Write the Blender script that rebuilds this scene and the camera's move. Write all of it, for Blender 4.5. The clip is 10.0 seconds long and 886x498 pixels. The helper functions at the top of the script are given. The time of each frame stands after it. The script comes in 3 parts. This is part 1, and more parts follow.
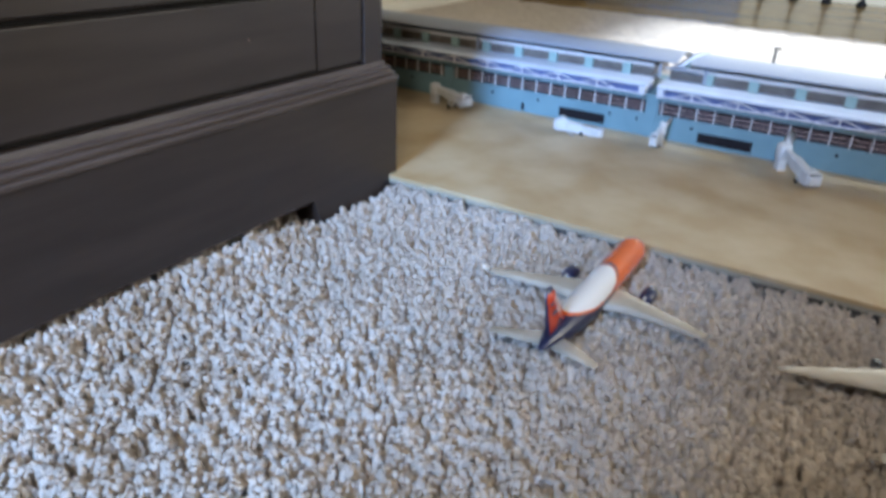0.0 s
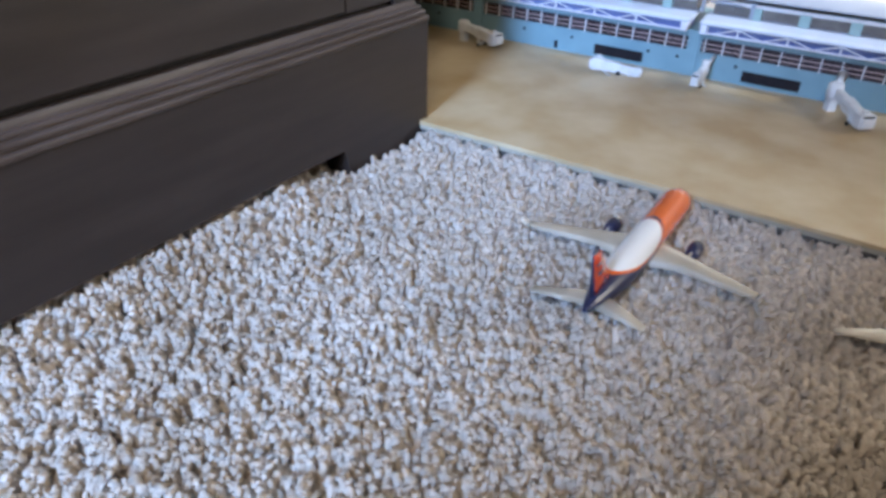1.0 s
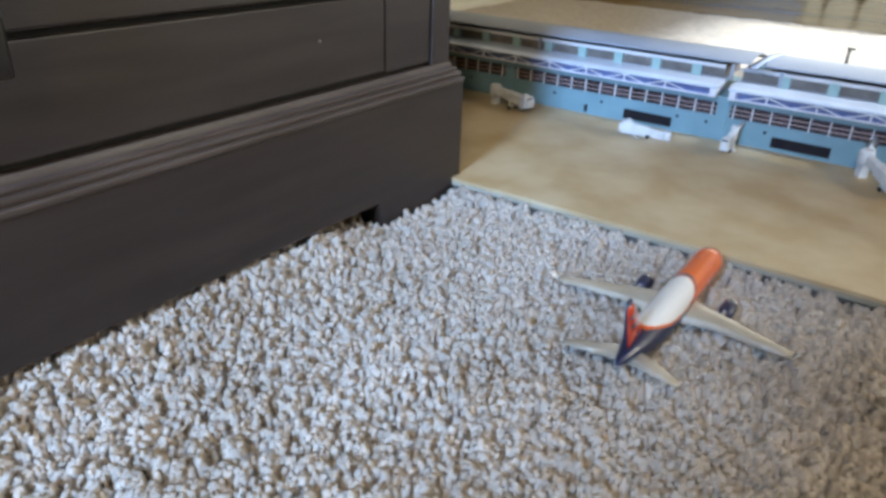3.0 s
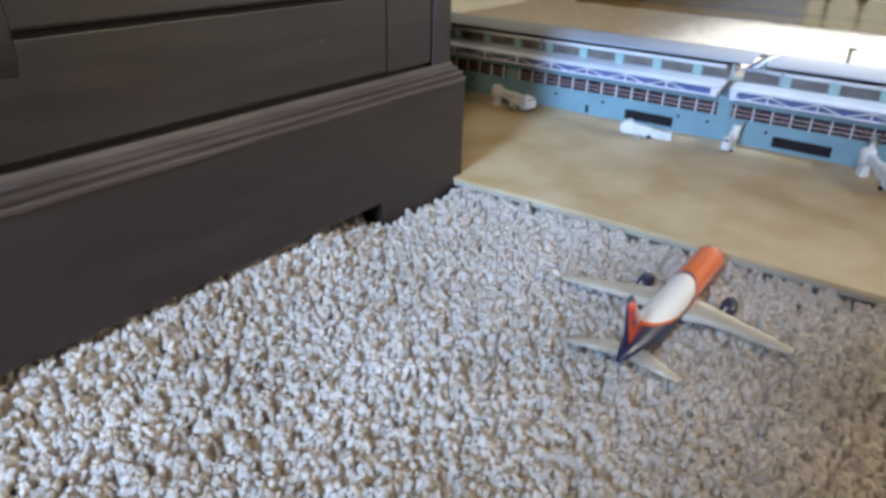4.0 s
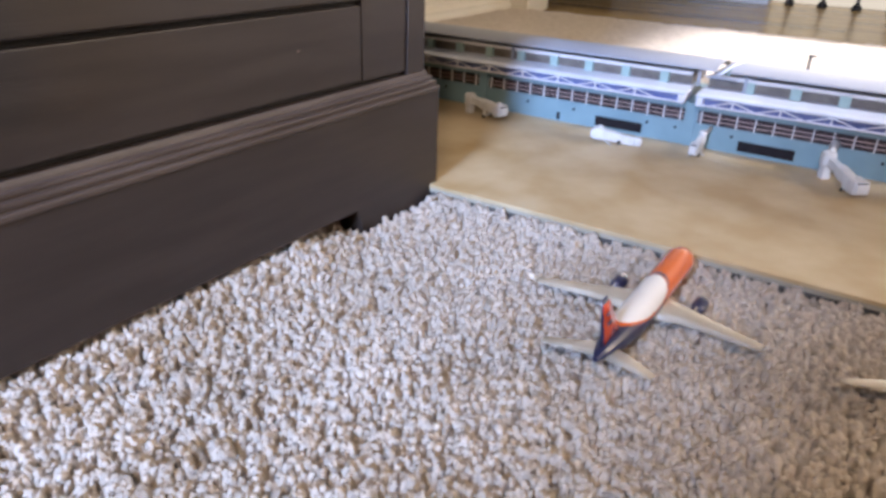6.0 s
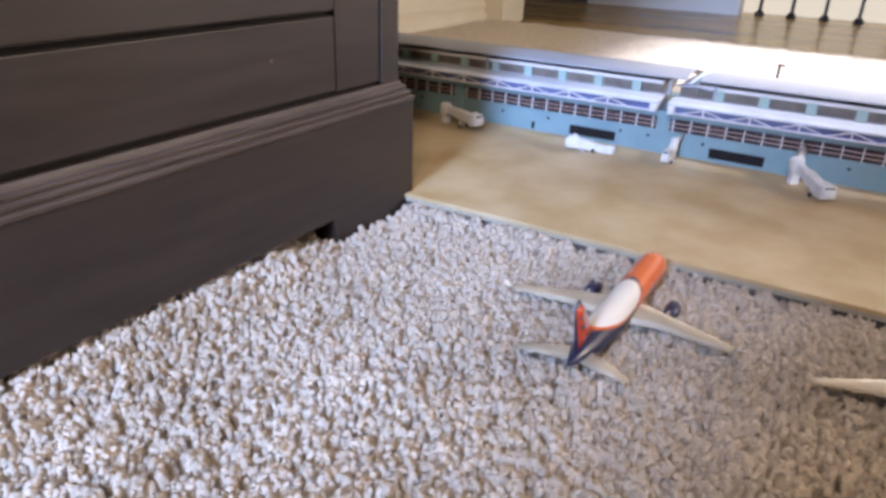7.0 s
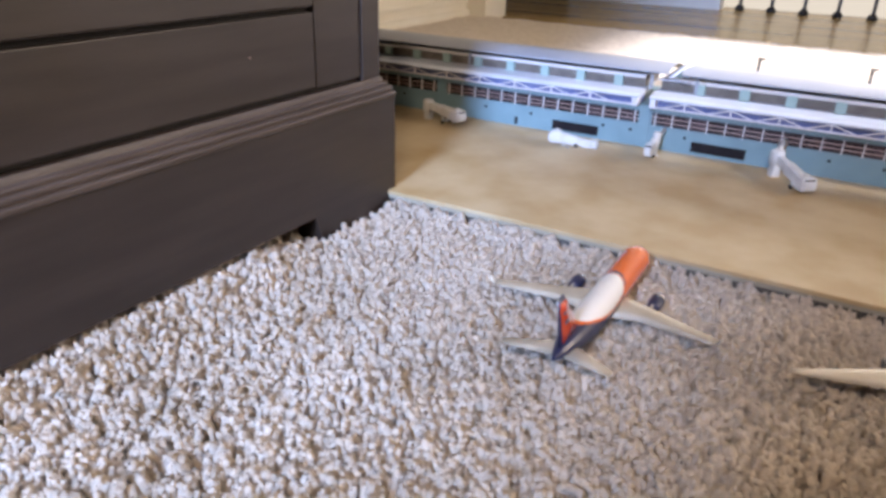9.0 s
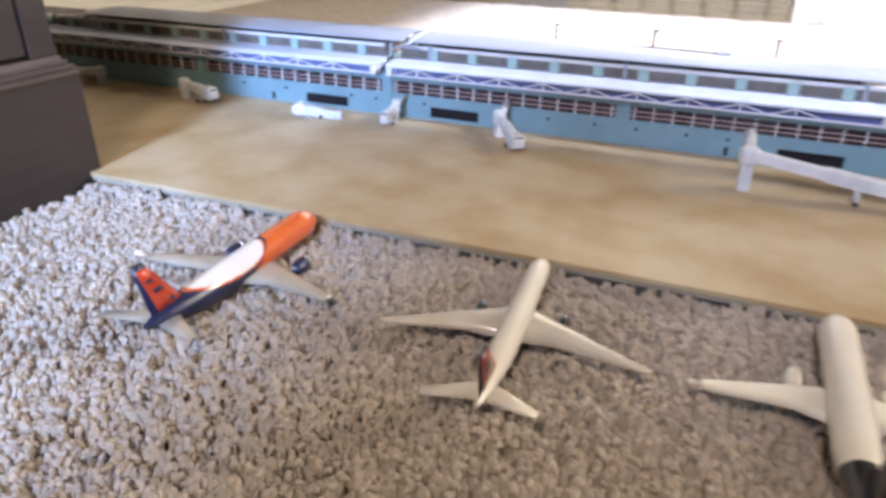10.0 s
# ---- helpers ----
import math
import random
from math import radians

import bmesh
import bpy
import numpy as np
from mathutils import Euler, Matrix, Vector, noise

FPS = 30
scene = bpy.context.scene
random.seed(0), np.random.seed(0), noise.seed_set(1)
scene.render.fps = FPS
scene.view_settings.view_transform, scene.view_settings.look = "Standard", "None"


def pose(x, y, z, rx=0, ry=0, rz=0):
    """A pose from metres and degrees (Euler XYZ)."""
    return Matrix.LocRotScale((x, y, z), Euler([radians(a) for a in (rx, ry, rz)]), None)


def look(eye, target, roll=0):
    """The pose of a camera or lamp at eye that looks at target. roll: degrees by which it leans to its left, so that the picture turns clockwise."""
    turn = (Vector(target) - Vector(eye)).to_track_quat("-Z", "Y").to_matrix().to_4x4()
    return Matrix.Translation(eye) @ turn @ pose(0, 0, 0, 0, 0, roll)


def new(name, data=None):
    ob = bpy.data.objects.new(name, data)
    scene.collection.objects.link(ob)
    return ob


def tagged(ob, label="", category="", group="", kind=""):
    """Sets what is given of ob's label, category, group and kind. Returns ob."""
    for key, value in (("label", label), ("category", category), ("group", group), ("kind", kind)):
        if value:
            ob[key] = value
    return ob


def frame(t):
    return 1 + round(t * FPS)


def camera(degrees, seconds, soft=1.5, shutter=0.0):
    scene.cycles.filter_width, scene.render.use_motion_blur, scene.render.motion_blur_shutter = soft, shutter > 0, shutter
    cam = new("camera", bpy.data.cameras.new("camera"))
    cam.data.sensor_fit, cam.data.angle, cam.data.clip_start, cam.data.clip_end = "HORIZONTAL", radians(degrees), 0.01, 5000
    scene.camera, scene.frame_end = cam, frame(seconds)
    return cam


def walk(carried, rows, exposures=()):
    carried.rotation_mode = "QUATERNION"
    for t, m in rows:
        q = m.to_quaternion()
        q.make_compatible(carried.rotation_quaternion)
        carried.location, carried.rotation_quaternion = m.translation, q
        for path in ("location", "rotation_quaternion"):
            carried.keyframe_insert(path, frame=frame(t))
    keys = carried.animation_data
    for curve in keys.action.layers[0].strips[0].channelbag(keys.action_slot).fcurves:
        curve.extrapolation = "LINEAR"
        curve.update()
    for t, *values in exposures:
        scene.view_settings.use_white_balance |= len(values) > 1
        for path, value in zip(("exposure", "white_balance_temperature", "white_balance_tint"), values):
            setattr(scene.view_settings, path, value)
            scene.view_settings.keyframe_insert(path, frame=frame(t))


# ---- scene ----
cam = camera(65.6, 10.0, 3.4, 0.9)
PATH = [
    (0, (0.3987, -0.5599, 0.2715), (-0.4947, 0.9567, -0.6132), 2.73),
    (0.5, (0.3882, -0.5536, 0.2756), (-0.4504, 0.9247, -0.7206), 2.32),
    (1, (0.3751, -0.5484, 0.2768), (-0.5113, 0.8628, -0.7739), 1.68),
    (1.5, (0.3745, -0.5526, 0.2749), (-0.5432, 0.8806, -0.7174), 1.50),
    (2, (0.3764, -0.5579, 0.2718), (-0.5534, 0.9015, -0.6698), 1.56),
    (2.5, (0.3758, -0.5570, 0.2733), (-0.6168, 0.8865, -0.6279), 1.53),
    (2.7, (0.3747, -0.5596, 0.2724), (-0.6193, 0.8908, -0.6160), 2.01),
    (3.8, (0.3767, -0.5586, 0.2679), (-0.6185, 0.8766, -0.6434), 1.91),
    (4, (0.3776, -0.5622, 0.2680), (-0.6266, 0.8837, -0.6163), 1.79),
    (4.5, (0.3785, -0.5668, 0.2692), (-0.6084, 0.8966, -0.6057), 1.99),
    (5, (0.3801, -0.5722, 0.2684), (-0.5669, 0.9360, -0.5740), 2.20),
    (5.5, (0.3792, -0.5718, 0.2690), (-0.5702, 0.9254, -0.5901), 1.96),
    (6.8, (0.3805, -0.5700, 0.2708), (-0.5528, 0.9339, -0.5940), 2.21),
    (7, (0.3846, -0.5714, 0.2687), (-0.5237, 0.9662, -0.5629), 1.98),
    (7.5, (0.3831, -0.5702, 0.2676), (-0.5090, 0.9701, -0.5766), 2.19),
    (8, (0.3820, -0.5670, 0.2688), (-0.5013, 0.9777, -0.5765), 2.17),
    (8.5, (0.3821, -0.5655, 0.2684), (-0.4995, 0.9790, -0.5790), 2.01),
    (9, (0.3855, -0.5684, 0.2672), (-0.4868, 0.9864, -0.5710), 1.76),
    (9.2, (0.4219, -0.5554, 0.2659), (-0.4299, 1.0083, -0.5768), 1.28),
    (9.3, (0.4455, -0.5337, 0.2708), (-0.3482, 1.0424, -0.6048), 0.14),
    (9.4, (0.4612, -0.5230, 0.2626), (-0.2415, 1.1021, -0.6012), 1.29),
    (9.5, (0.4879, -0.5013, 0.2665), (-0.2159, 1.1071, -0.6270), 1.05),
    (9.6, (0.5206, -0.4950, 0.2596), (-0.2026, 1.1263, -0.5943), 0.55),
    (9.8, (0.5767, -0.4732, 0.2554), (-0.1350, 1.1476, -0.6091), 0.64),
    (10, (0.5897, -0.4794, 0.2632), (-0.0803, 1.1488, -0.6204), 0.64),
]
TONES = [(0.0, 0.82, 5300, 9), (0.5, 0.82, 5250, 8), (1.0, 0.90, 5400, 12), (2.0, 0.84, 5400, 9), (2.5, 0.84, 5550, 6), (4.0, 0.90, 5700, 8),
         (4.5, 0.99, 5900, 15), (5.0, 1.06, 6100, 21), (9.0, 1.14, 6100, 21), (9.5, 1.28, 5700, 20), (10.0, 1.33, 5700, 19)]
walk(cam, [(t, look(eye, target, roll)) for t, eye, target, roll in PATH], TONES)

# ---------------------------------------------------------------- light
def area(name, m, sx, sy, power, color, spread=180):
    lamp = bpy.data.lights.new(name, "AREA")
    lamp.shape, lamp.size, lamp.size_y, lamp.energy, lamp.color = "RECTANGLE", sx, sy, power, color
    lamp.spread = radians(spread)
    ob = new(name, lamp)
    ob.matrix_world = m
    return ob


world = bpy.data.worlds.new("sky")
scene.world = world
world.use_nodes = True
sky = world.node_tree.nodes.new("ShaderNodeTexSky")
sky.sky_type, sky.sun_disc, sky.sun_elevation, sky.sun_rotation = "NISHITA", False, radians(33), radians(88)
world.node_tree.links.new(sky.outputs[0], world.node_tree.nodes["Background"].inputs[0])
world.node_tree.nodes["Background"].inputs[1].default_value = 0.05

# room windows behind the camera, east and over the stairwell, plus an added fill
area("window_light_south", look((0.47, -3.12, 1.50), (0.20, -0.3, 0.0)), 0.52, 1.5, 43, (0.455, 0.645, 0.97), 100)
# added unseen warm fill lamp for the right side; stands for no window
area("fill_light_return", look((0.585, -1.16, 1.22), (0.5, 0.1, 0.0)), 0.16, 0.30, 5.8, (1.0, 0.79, 0.52))
area("window_light_east", look((2.26, 1.05, 1.00), (0.3, 0.2, 0.0)), 0.5, 0.9, 8.0, (1.0, 0.85, 0.60), 120)
area("window_light_hall", look((0.10, 4.5, 1.70), (0.0, 1.3, 0.0)), 2.6, 0.8, 17, (1.0, 0.87, 0.62))
sun = bpy.data.lights.new("sun", "SUN")
sun.energy, sun.angle, sun.color = 5.0, radians(2.5), (1.0, 0.97, 0.93)
new("sun", sun).matrix_world = look((2.3, 0.9554, 1.3325), (0.25, 0.98, 0.0))


# ---------------------------------------------------------------- materials
def mat(name, color, rough=0.5, metal=0.0, color2=None, scale=40.0, stretch=(1, 1, 1), bump=0.0, bump_scale=300.0,
        spec=0.5, vary=0.0, island=0.0, coat=0.0, rough_var=0.0, detail=4.0, lo=0.35, hi=0.65):
    m = bpy.data.materials.new(name)
    m.use_nodes = True
    nt = m.node_tree
    bsdf = nt.nodes["Principled BSDF"]
    bsdf.inputs["Roughness"].default_value = rough
    bsdf.inputs["Metallic"].default_value = metal
    bsdf.inputs["Specular IOR Level"].default_value = spec
    bsdf.inputs["Coat Weight"].default_value = coat
    bsdf.inputs["Coat Roughness"].default_value = 0.06
    bsdf.inputs["Base Color"].default_value = (*color, 1)
    co = nt.nodes.new("ShaderNodeTexCoord")
    mp = nt.nodes.new("ShaderNodeMapping")
    mp.inputs["Scale"].default_value = stretch
    nt.links.new(co.outputs["Object"], mp.inputs["Vector"])
    out = None
    if color2:
        tex = nt.nodes.new("ShaderNodeTexNoise")
        tex.inputs["Scale"].default_value = scale
        tex.inputs["Detail"].default_value = detail
        nt.links.new(mp.outputs[0], tex.inputs["Vector"])
        ramp = nt.nodes.new("ShaderNodeValToRGB")
        ramp.color_ramp.elements[0].position, ramp.color_ramp.elements[1].position = lo, hi
        ramp.color_ramp.elements[0].color, ramp.color_ramp.elements[1].color = (*color, 1), (*color2, 1)
        nt.links.new(tex.outputs["Fac"], ramp.inputs[0])
        out = ramp.outputs[0]
        if rough_var:
            mr = nt.nodes.new("ShaderNodeMapRange")
            mr.inputs["To Min"].default_value, mr.inputs["To Max"].default_value = rough - rough_var, rough + rough_var
            nt.links.new(tex.outputs["Fac"], mr.inputs["Value"])
            nt.links.new(mr.outputs[0], bsdf.inputs["Roughness"])
    if vary or island:
        if island:
            src = nt.nodes.new("ShaderNodeNewGeometry").outputs["Random Per Island"]
        else:
            src = nt.nodes.new("ShaderNodeObjectInfo").outputs["Random"]
        mr = nt.nodes.new("ShaderNodeMapRange")
        mr.inputs["To Min"].default_value, mr.inputs["To Max"].default_value = 1 - (vary or island), 1 + (vary or island)
        nt.links.new(src, mr.inputs["Value"])
        hsv = nt.nodes.new("ShaderNodeHueSaturation")
        hsv.inputs["Color"].default_value = (*color, 1)
        if out:
            nt.links.new(out, hsv.inputs["Color"])
        nt.links.new(mr.outputs[0], hsv.inputs["Value"])
        out = hsv.outputs[0]
    if out:
        nt.links.new(out, bsdf.inputs["Base Color"])
    if bump:
        tex = nt.nodes.new("ShaderNodeTexNoise")
        tex.inputs["Scale"].default_value = bump_scale
        tex.inputs["Detail"].default_value = 3
        nt.links.new(mp.outputs[0], tex.inputs["Vector"])
        bp = nt.nodes.new("ShaderNodeBump")
        bp.inputs["Strength"].default_value = bump
        bp.inputs["Distance"].default_value = 0.002
        nt.links.new(tex.outputs["Fac"], bp.inputs["Height"])
        nt.links.new(bp.outputs[0], bsdf.inputs["Normal"])
    return m


M_TUFT = mat("carpet_yarn", (0.64, 0.56, 0.47), 0.95, color2=(0.76, 0.68, 0.59), scale=9, island=0.12, spec=0.15, bump=0.5, bump_scale=900)
M_NAP = mat("carpet_nap", (0.60, 0.53, 0.44), 0.95, color2=(0.72, 0.645, 0.55), scale=60, spec=0.1, bump=0.4, bump_scale=260)
M_BACKING = mat("carpet_backing", (0.48, 0.41, 0.34), 0.95, color2=(0.56, 0.48, 0.40), scale=200, spec=0.1)
M_ESPRESSO = mat("espresso_stained_wood", (0.0252, 0.0182, 0.0151), 0.46, color2=(0.0355, 0.0260, 0.0219), scale=14, stretch=(4, 0.6, 6),
                 bump=0.10, bump_scale=120, rough_var=0.06, spec=0.40)
# lighter espresso: rubbed edges, and the step highlights put into the colour
M_MOULDING = mat("rubbed_highlit_espresso", (0.052, 0.038, 0.031), 0.34, color2=(0.085, 0.064, 0.053), scale=20, stretch=(4, 0.6, 6), bump=0.08, bump_scale=260, spec=0.4)
M_GAP = mat("dark_gap", (0.006, 0.005, 0.005), 0.8, color2=(0.010, 0.008, 0.007), scale=60)
M_BRONZE = mat("dark_bronze", (0.05, 0.045, 0.04), 0.4, 0.6, color2=(0.08, 0.07, 0.06), scale=50)
M_PLY = mat("varnished_plywood", (0.365, 0.255, 0.12), 0.44, color2=(0.48, 0.385, 0.24), scale=15, stretch=(1.0, 1.0, 1), bump=0.05,
            bump_scale=60, rough_var=0.12, detail=6)
M_PLYEDGE = mat("plywood_edge", (0.25, 0.23, 0.18), 0.7, color2=(0.36, 0.335, 0.27), scale=120, stretch=(0.2, 1, 4))
# grey of the wire; on the board it holds the edge's shade as colour
M_STRIP = mat("edge_shade_and_wire_grey", (0.055, 0.05, 0.047), 0.8, color2=(0.09, 0.082, 0.075), scale=80, stretch=(0.3, 1, 1))
M_TEAL = mat("teal_painted_plastic", (0.150, 0.245, 0.285), 0.42, color2=(0.180, 0.285, 0.325), scale=25, bump=0.05, bump_scale=200)
M_POST = mat("green_post_plastic", (0.26, 0.36, 0.345), 0.5, color2=(0.31, 0.42, 0.40), scale=60)
M_CANOPY = mat("white_canopy_plastic", (0.48, 0.53, 0.62), 0.16, color2=(0.55, 0.60, 0.69), scale=30, bump=0.03, bump_scale=90)
M_ROOF = mat("grey_roof_plastic", (0.25, 0.275, 0.325), 0.42, color2=(0.295, 0.32, 0.375), scale=12, stretch=(0.6, 2, 2), bump=0.04, bump_scale=80)
M_TRUSS = mat("white_truss_plastic", (0.60, 0.60, 0.64), 0.35, color2=(0.68, 0.68, 0.72), scale=90)
M_DARK = mat("dark_recess", (0.009, 0.008, 0.011), 0.6, color2=(0.016, 0.012, 0.014), scale=90, spec=0.15)
M_SOFFIT = mat("blue_soffit_plastic", (0.11, 0.13, 0.30), 0.3, color2=(0.16, 0.19, 0.38), scale=40)
M_GLASS = mat("dark_window_panel", (0.022, 0.015, 0.019), 0.3, color2=(0.045, 0.028, 0.032), scale=120, vary=0.45, spec=0.3)
M_MULLION = mat("white_mullion", (0.55, 0.54, 0.54), 0.5, color2=(0.62, 0.60, 0.60), scale=120)
M_RAIL = mat("salmon_rail", (0.46, 0.33, 0.30), 0.5, color2=(0.53, 0.39, 0.35), scale=120)
M_SCUFF = mat("worn_brown_wood", (0.17, 0.11, 0.085), 0.7, color2=(0.22, 0.15, 0.12), scale=400)
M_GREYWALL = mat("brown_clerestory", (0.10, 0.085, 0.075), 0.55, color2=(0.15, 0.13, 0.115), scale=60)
M_JET = mat("pale_grey_jetway_plastic", (0.50, 0.50, 0.50), 0.45, color2=(0.59, 0.59, 0.58), scale=70, bump=0.05, bump_scale=400)
M_CREAM = mat("cream_white_enamel", (0.66, 0.615, 0.505), 0.22, color2=(0.72, 0.675, 0.565), scale=25, coat=0.4)
M_WHITE = mat("white_enamel", (0.74, 0.72, 0.68), 0.20, color2=(0.79, 0.77, 0.73), scale=25, coat=0.8)
M_WING = mat("warm_grey_wing", (0.36, 0.31, 0.235), 0.26, color2=(0.43, 0.375, 0.29), scale=40, coat=0.3)
M_MAROON = mat("maroon_enamel", (0.20, 0.035, 0.028), 0.3, color2=(0.26, 0.05, 0.035), scale=40, coat=0.3)
# darker copy of the cream enamel, with the wings' shade put into colour
M_CREAM_SHADE = mat("shaded_cream_enamel", (0.47, 0.42, 0.335), 0.26, color2=(0.54, 0.49, 0.40), scale=30, coat=0.3)
M_ORANGE = mat("orange_enamel", (0.62, 0.11, 0.018), 0.20, color2=(0.68, 0.14, 0.025), scale=30, coat=0.9)
M_RED = mat("orange_red_enamel", (0.50, 0.05, 0.016), 0.25, color2=(0.58, 0.07, 0.02), scale=30, coat=0.4)
M_NAVY = mat("navy_enamel", (0.012, 0.015, 0.045), 0.38, color2=(0.018, 0.022, 0.06), scale=30, coat=0.15)
M_BLACK = mat("black_enamel", (0.012, 0.012, 0.013), 0.2, color2=(0.02, 0.02, 0.021), scale=30, coat=0.5)
M_TYRE = mat("black_rubber", (0.012, 0.012, 0.012), 0.7, color2=(0.02, 0.02, 0.02), scale=90)
M_METAL = mat("bright_metal", (0.7, 0.7, 0.7), 0.25, 0.9, color2=(0.8, 0.8, 0.8), scale=90)
M_WALL = mat("warm_white_wall", (0.74, 0.67, 0.54), 0.85, color2=(0.78, 0.71, 0.58), scale=3, bump=0.08, bump_scale=160)
# wall tan darkened to cut the light bounced round the room
M_TAN = mat("bounce_dimmed_tan", (0.24, 0.19, 0.135), 0.85, color2=(0.265, 0.215, 0.155), scale=3, bump=0.08, bump_scale=160)
M_TRIM = mat("cream_trim_paint", (0.80, 0.75, 0.62), 0.45, color2=(0.84, 0.79, 0.67), scale=9)
# ceiling is out of view; its colour is darkened to cut bounced light
M_CEIL = mat("bounce_dimmed_ceiling", (0.14, 0.12, 0.095), 0.9, color2=(0.16, 0.14, 0.11), scale=6, bump=0.2, bump_scale=90)
M_OAK = mat("honey_oak_floor", (0.30, 0.19, 0.065), 0.24, color2=(0.40, 0.265, 0.095), scale=9, stretch=(0.7, 8, 1), vary=0.2, spec=0.2)
M_GREYPAINT = mat("pale_grey_paint", (0.66, 0.67, 0.67), 0.6, color2=(0.72, 0.73, 0.73), scale=4)
M_SEAM = mat("floor_seam", (0.10, 0.06, 0.03), 0.6, color2=(0.14, 0.08, 0.04), scale=20)
M_PANEL = mat("dark_walnut_panel", (0.045, 0.028, 0.022), 0.4, color2=(0.075, 0.05, 0.04), scale=8, stretch=(1, 1, 5))
M_IRON = mat("black_iron", (0.015, 0.014, 0.014), 0.45, 0.5, color2=(0.03, 0.028, 0.028), scale=60)
M_MAST = mat("dark_grey_mast", (0.025, 0.025, 0.028), 0.6, color2=(0.05, 0.05, 0.05), scale=90)


def let_through(m, share):
    """Mix in a share of light that passes through the yarn."""
    nt = m.node_tree
    bsdf = nt.nodes["Principled BSDF"]
    tr = nt.nodes.new("ShaderNodeBsdfTranslucent")
    mix = nt.nodes.new("ShaderNodeMixShader")
    mix.inputs[0].default_value = share
    nt.links.new(bsdf.inputs["Base Color"].links[0].from_socket, tr.inputs["Color"])
    nt.links.new(bsdf.outputs[0], mix.inputs[1])
    nt.links.new(tr.outputs[0], mix.inputs[2])
    nt.links.new(mix.outputs[0], nt.nodes["Material Output"].inputs["Surface"])


let_through(M_TUFT, 0.44)


def glow(name, color, strength):
    m = bpy.data.materials.new(name)
    m.use_nodes = True
    b = m.node_tree.nodes["Principled BSDF"]
    b.inputs["Base Color"].default_value = (0, 0, 0, 1)
    b.inputs["Emission Color"].default_value = (*color, 1)
    b.inputs["Emission Strength"].default_value = strength
    return m


# glow put in for the brightly lit cream wall beyond the stairs
M_WALL_GLOW = glow("stairwell_wall_glow", (1.0, 0.90, 0.66), 0.36)


# ---------------------------------------------------------------- mesh helpers
def box(bm, x0, x1, y0, y1, z0, z1, bevel=0.0, slot=0, m=None):
    vs = bmesh.ops.create_cube(bm, size=1)["verts"]
    t = Matrix.Translation(((x0 + x1) / 2, (y0 + y1) / 2, (z0 + z1) / 2)) @ Matrix.Diagonal((x1 - x0, y1 - y0, z1 - z0, 1))
    bmesh.ops.transform(bm, matrix=(m @ t) if m else t, verts=vs)
    faces = list({f for v in vs for f in v.link_faces})
    if bevel:
        es = list({e for v in vs for e in v.link_edges})
        r = bmesh.ops.bevel(bm, geom=es, offset=bevel, segments=2, affect="EDGES", profile=0.6)
        faces += r["faces"]
    for f in faces:
        if f.is_valid:
            f.material_index = slot
    return bm


def boxes(*specs, bevel=0.0):
    bm = bmesh.new()
    for s in specs:
        box(bm, *s, bevel=bevel)
    return bm


def loft(rings, bm=None, closed=True, caps=True, slots=None):
    """Skin a row of rings of points; slots: the material of each band."""
    bm = bm or bmesh.new()
    vs = [[bm.verts.new(p) for p in r] for r in rings]
    n = len(rings[0])
    for i in range(len(vs) - 1):
        for j in range(n if closed else n - 1):
            f = bm.faces.new((vs[i][j], vs[i][(j + 1) % n], vs[i + 1][(j + 1) % n], vs[i + 1][j]))
            f.smooth = True
            if slots:
                f.material_index = slots[i]
    if caps:
        bm.faces.new(vs[0][::-1])
        bm.faces.new(vs[-1]).material_index = slots[-1] if slots else 0
    bmesh.ops.recalc_face_normals(bm, faces=bm.faces[:])
    return bm


def lathe(profile, n=16, m=None):
    """Turn (radius, height) pairs round z."""
    rings = [[(r * math.cos(a), r * math.sin(a), z) for a in (2 * math.pi * k / n for k in range(n))] for r, z in profile]
    bm = loft(rings)
    if m:
        bmesh.ops.transform(bm, matrix=m, verts=bm.verts[:])
    return bm


def mesh_of(name, bm, *mats):
    me = bpy.data.meshes.new(name)
    bm.to_mesh(me)
    bm.free()
    for m in mats:
        me.materials.append(m)
    return me


def part(name, bm, material, parent, label=""):
    mats = material if isinstance(material, (list, tuple)) else (material,)
    ob = new(name, mesh_of(name, bm, *mats))
    ob.parent = parent
    return tagged(ob, label)


def shared(name, me, parent, m):
    ob = new(name, me)
    ob.parent = parent
    ob.matrix_basis = m
    return ob


def thing(name, label, category, m=None, group="", kind=""):
    ob = new(name)
    ob.empty_display_size = 0.02
    if m:
        ob.matrix_world = m
    return tagged(ob, label, category, group, kind)


def structure(name, bm, material, label=""):
    mats = material if isinstance(material, (list, tuple)) else (material,)
    ob = new(name, mesh_of(name, bm, *mats))
    return tagged(ob, label, kind="structure")


def rod(p, q, r, n=6, bm=None):
    """A thin bar from p to q."""
    p, q = Vector(p), Vector(q)
    rot = (q - p).to_track_quat("Z", "Y").to_matrix().to_4x4()
    b = lathe([(r, 0), (r, (q - p).length)], n, Matrix.Translation(p) @ rot)
    if bm is None:
        return b
    me = bpy.data.meshes.new("tmp")
    b.to_mesh(me)
    b.free()
    bm.from_mesh(me)
    bpy.data.meshes.remove(me)
    return bm


# ---------------------------------------------------------------- the room
ZC = 0.000           # tips of the carpet's pile
ZB = 0.012            # top of the board
WEST, EAST, SOUTH, NORTH, HIGH = -0.76, 2.30, -3.20, 1.58, 2.44
DOOR_W, DOOR_E = -0.68, 0.71
HALL_N = 4.6

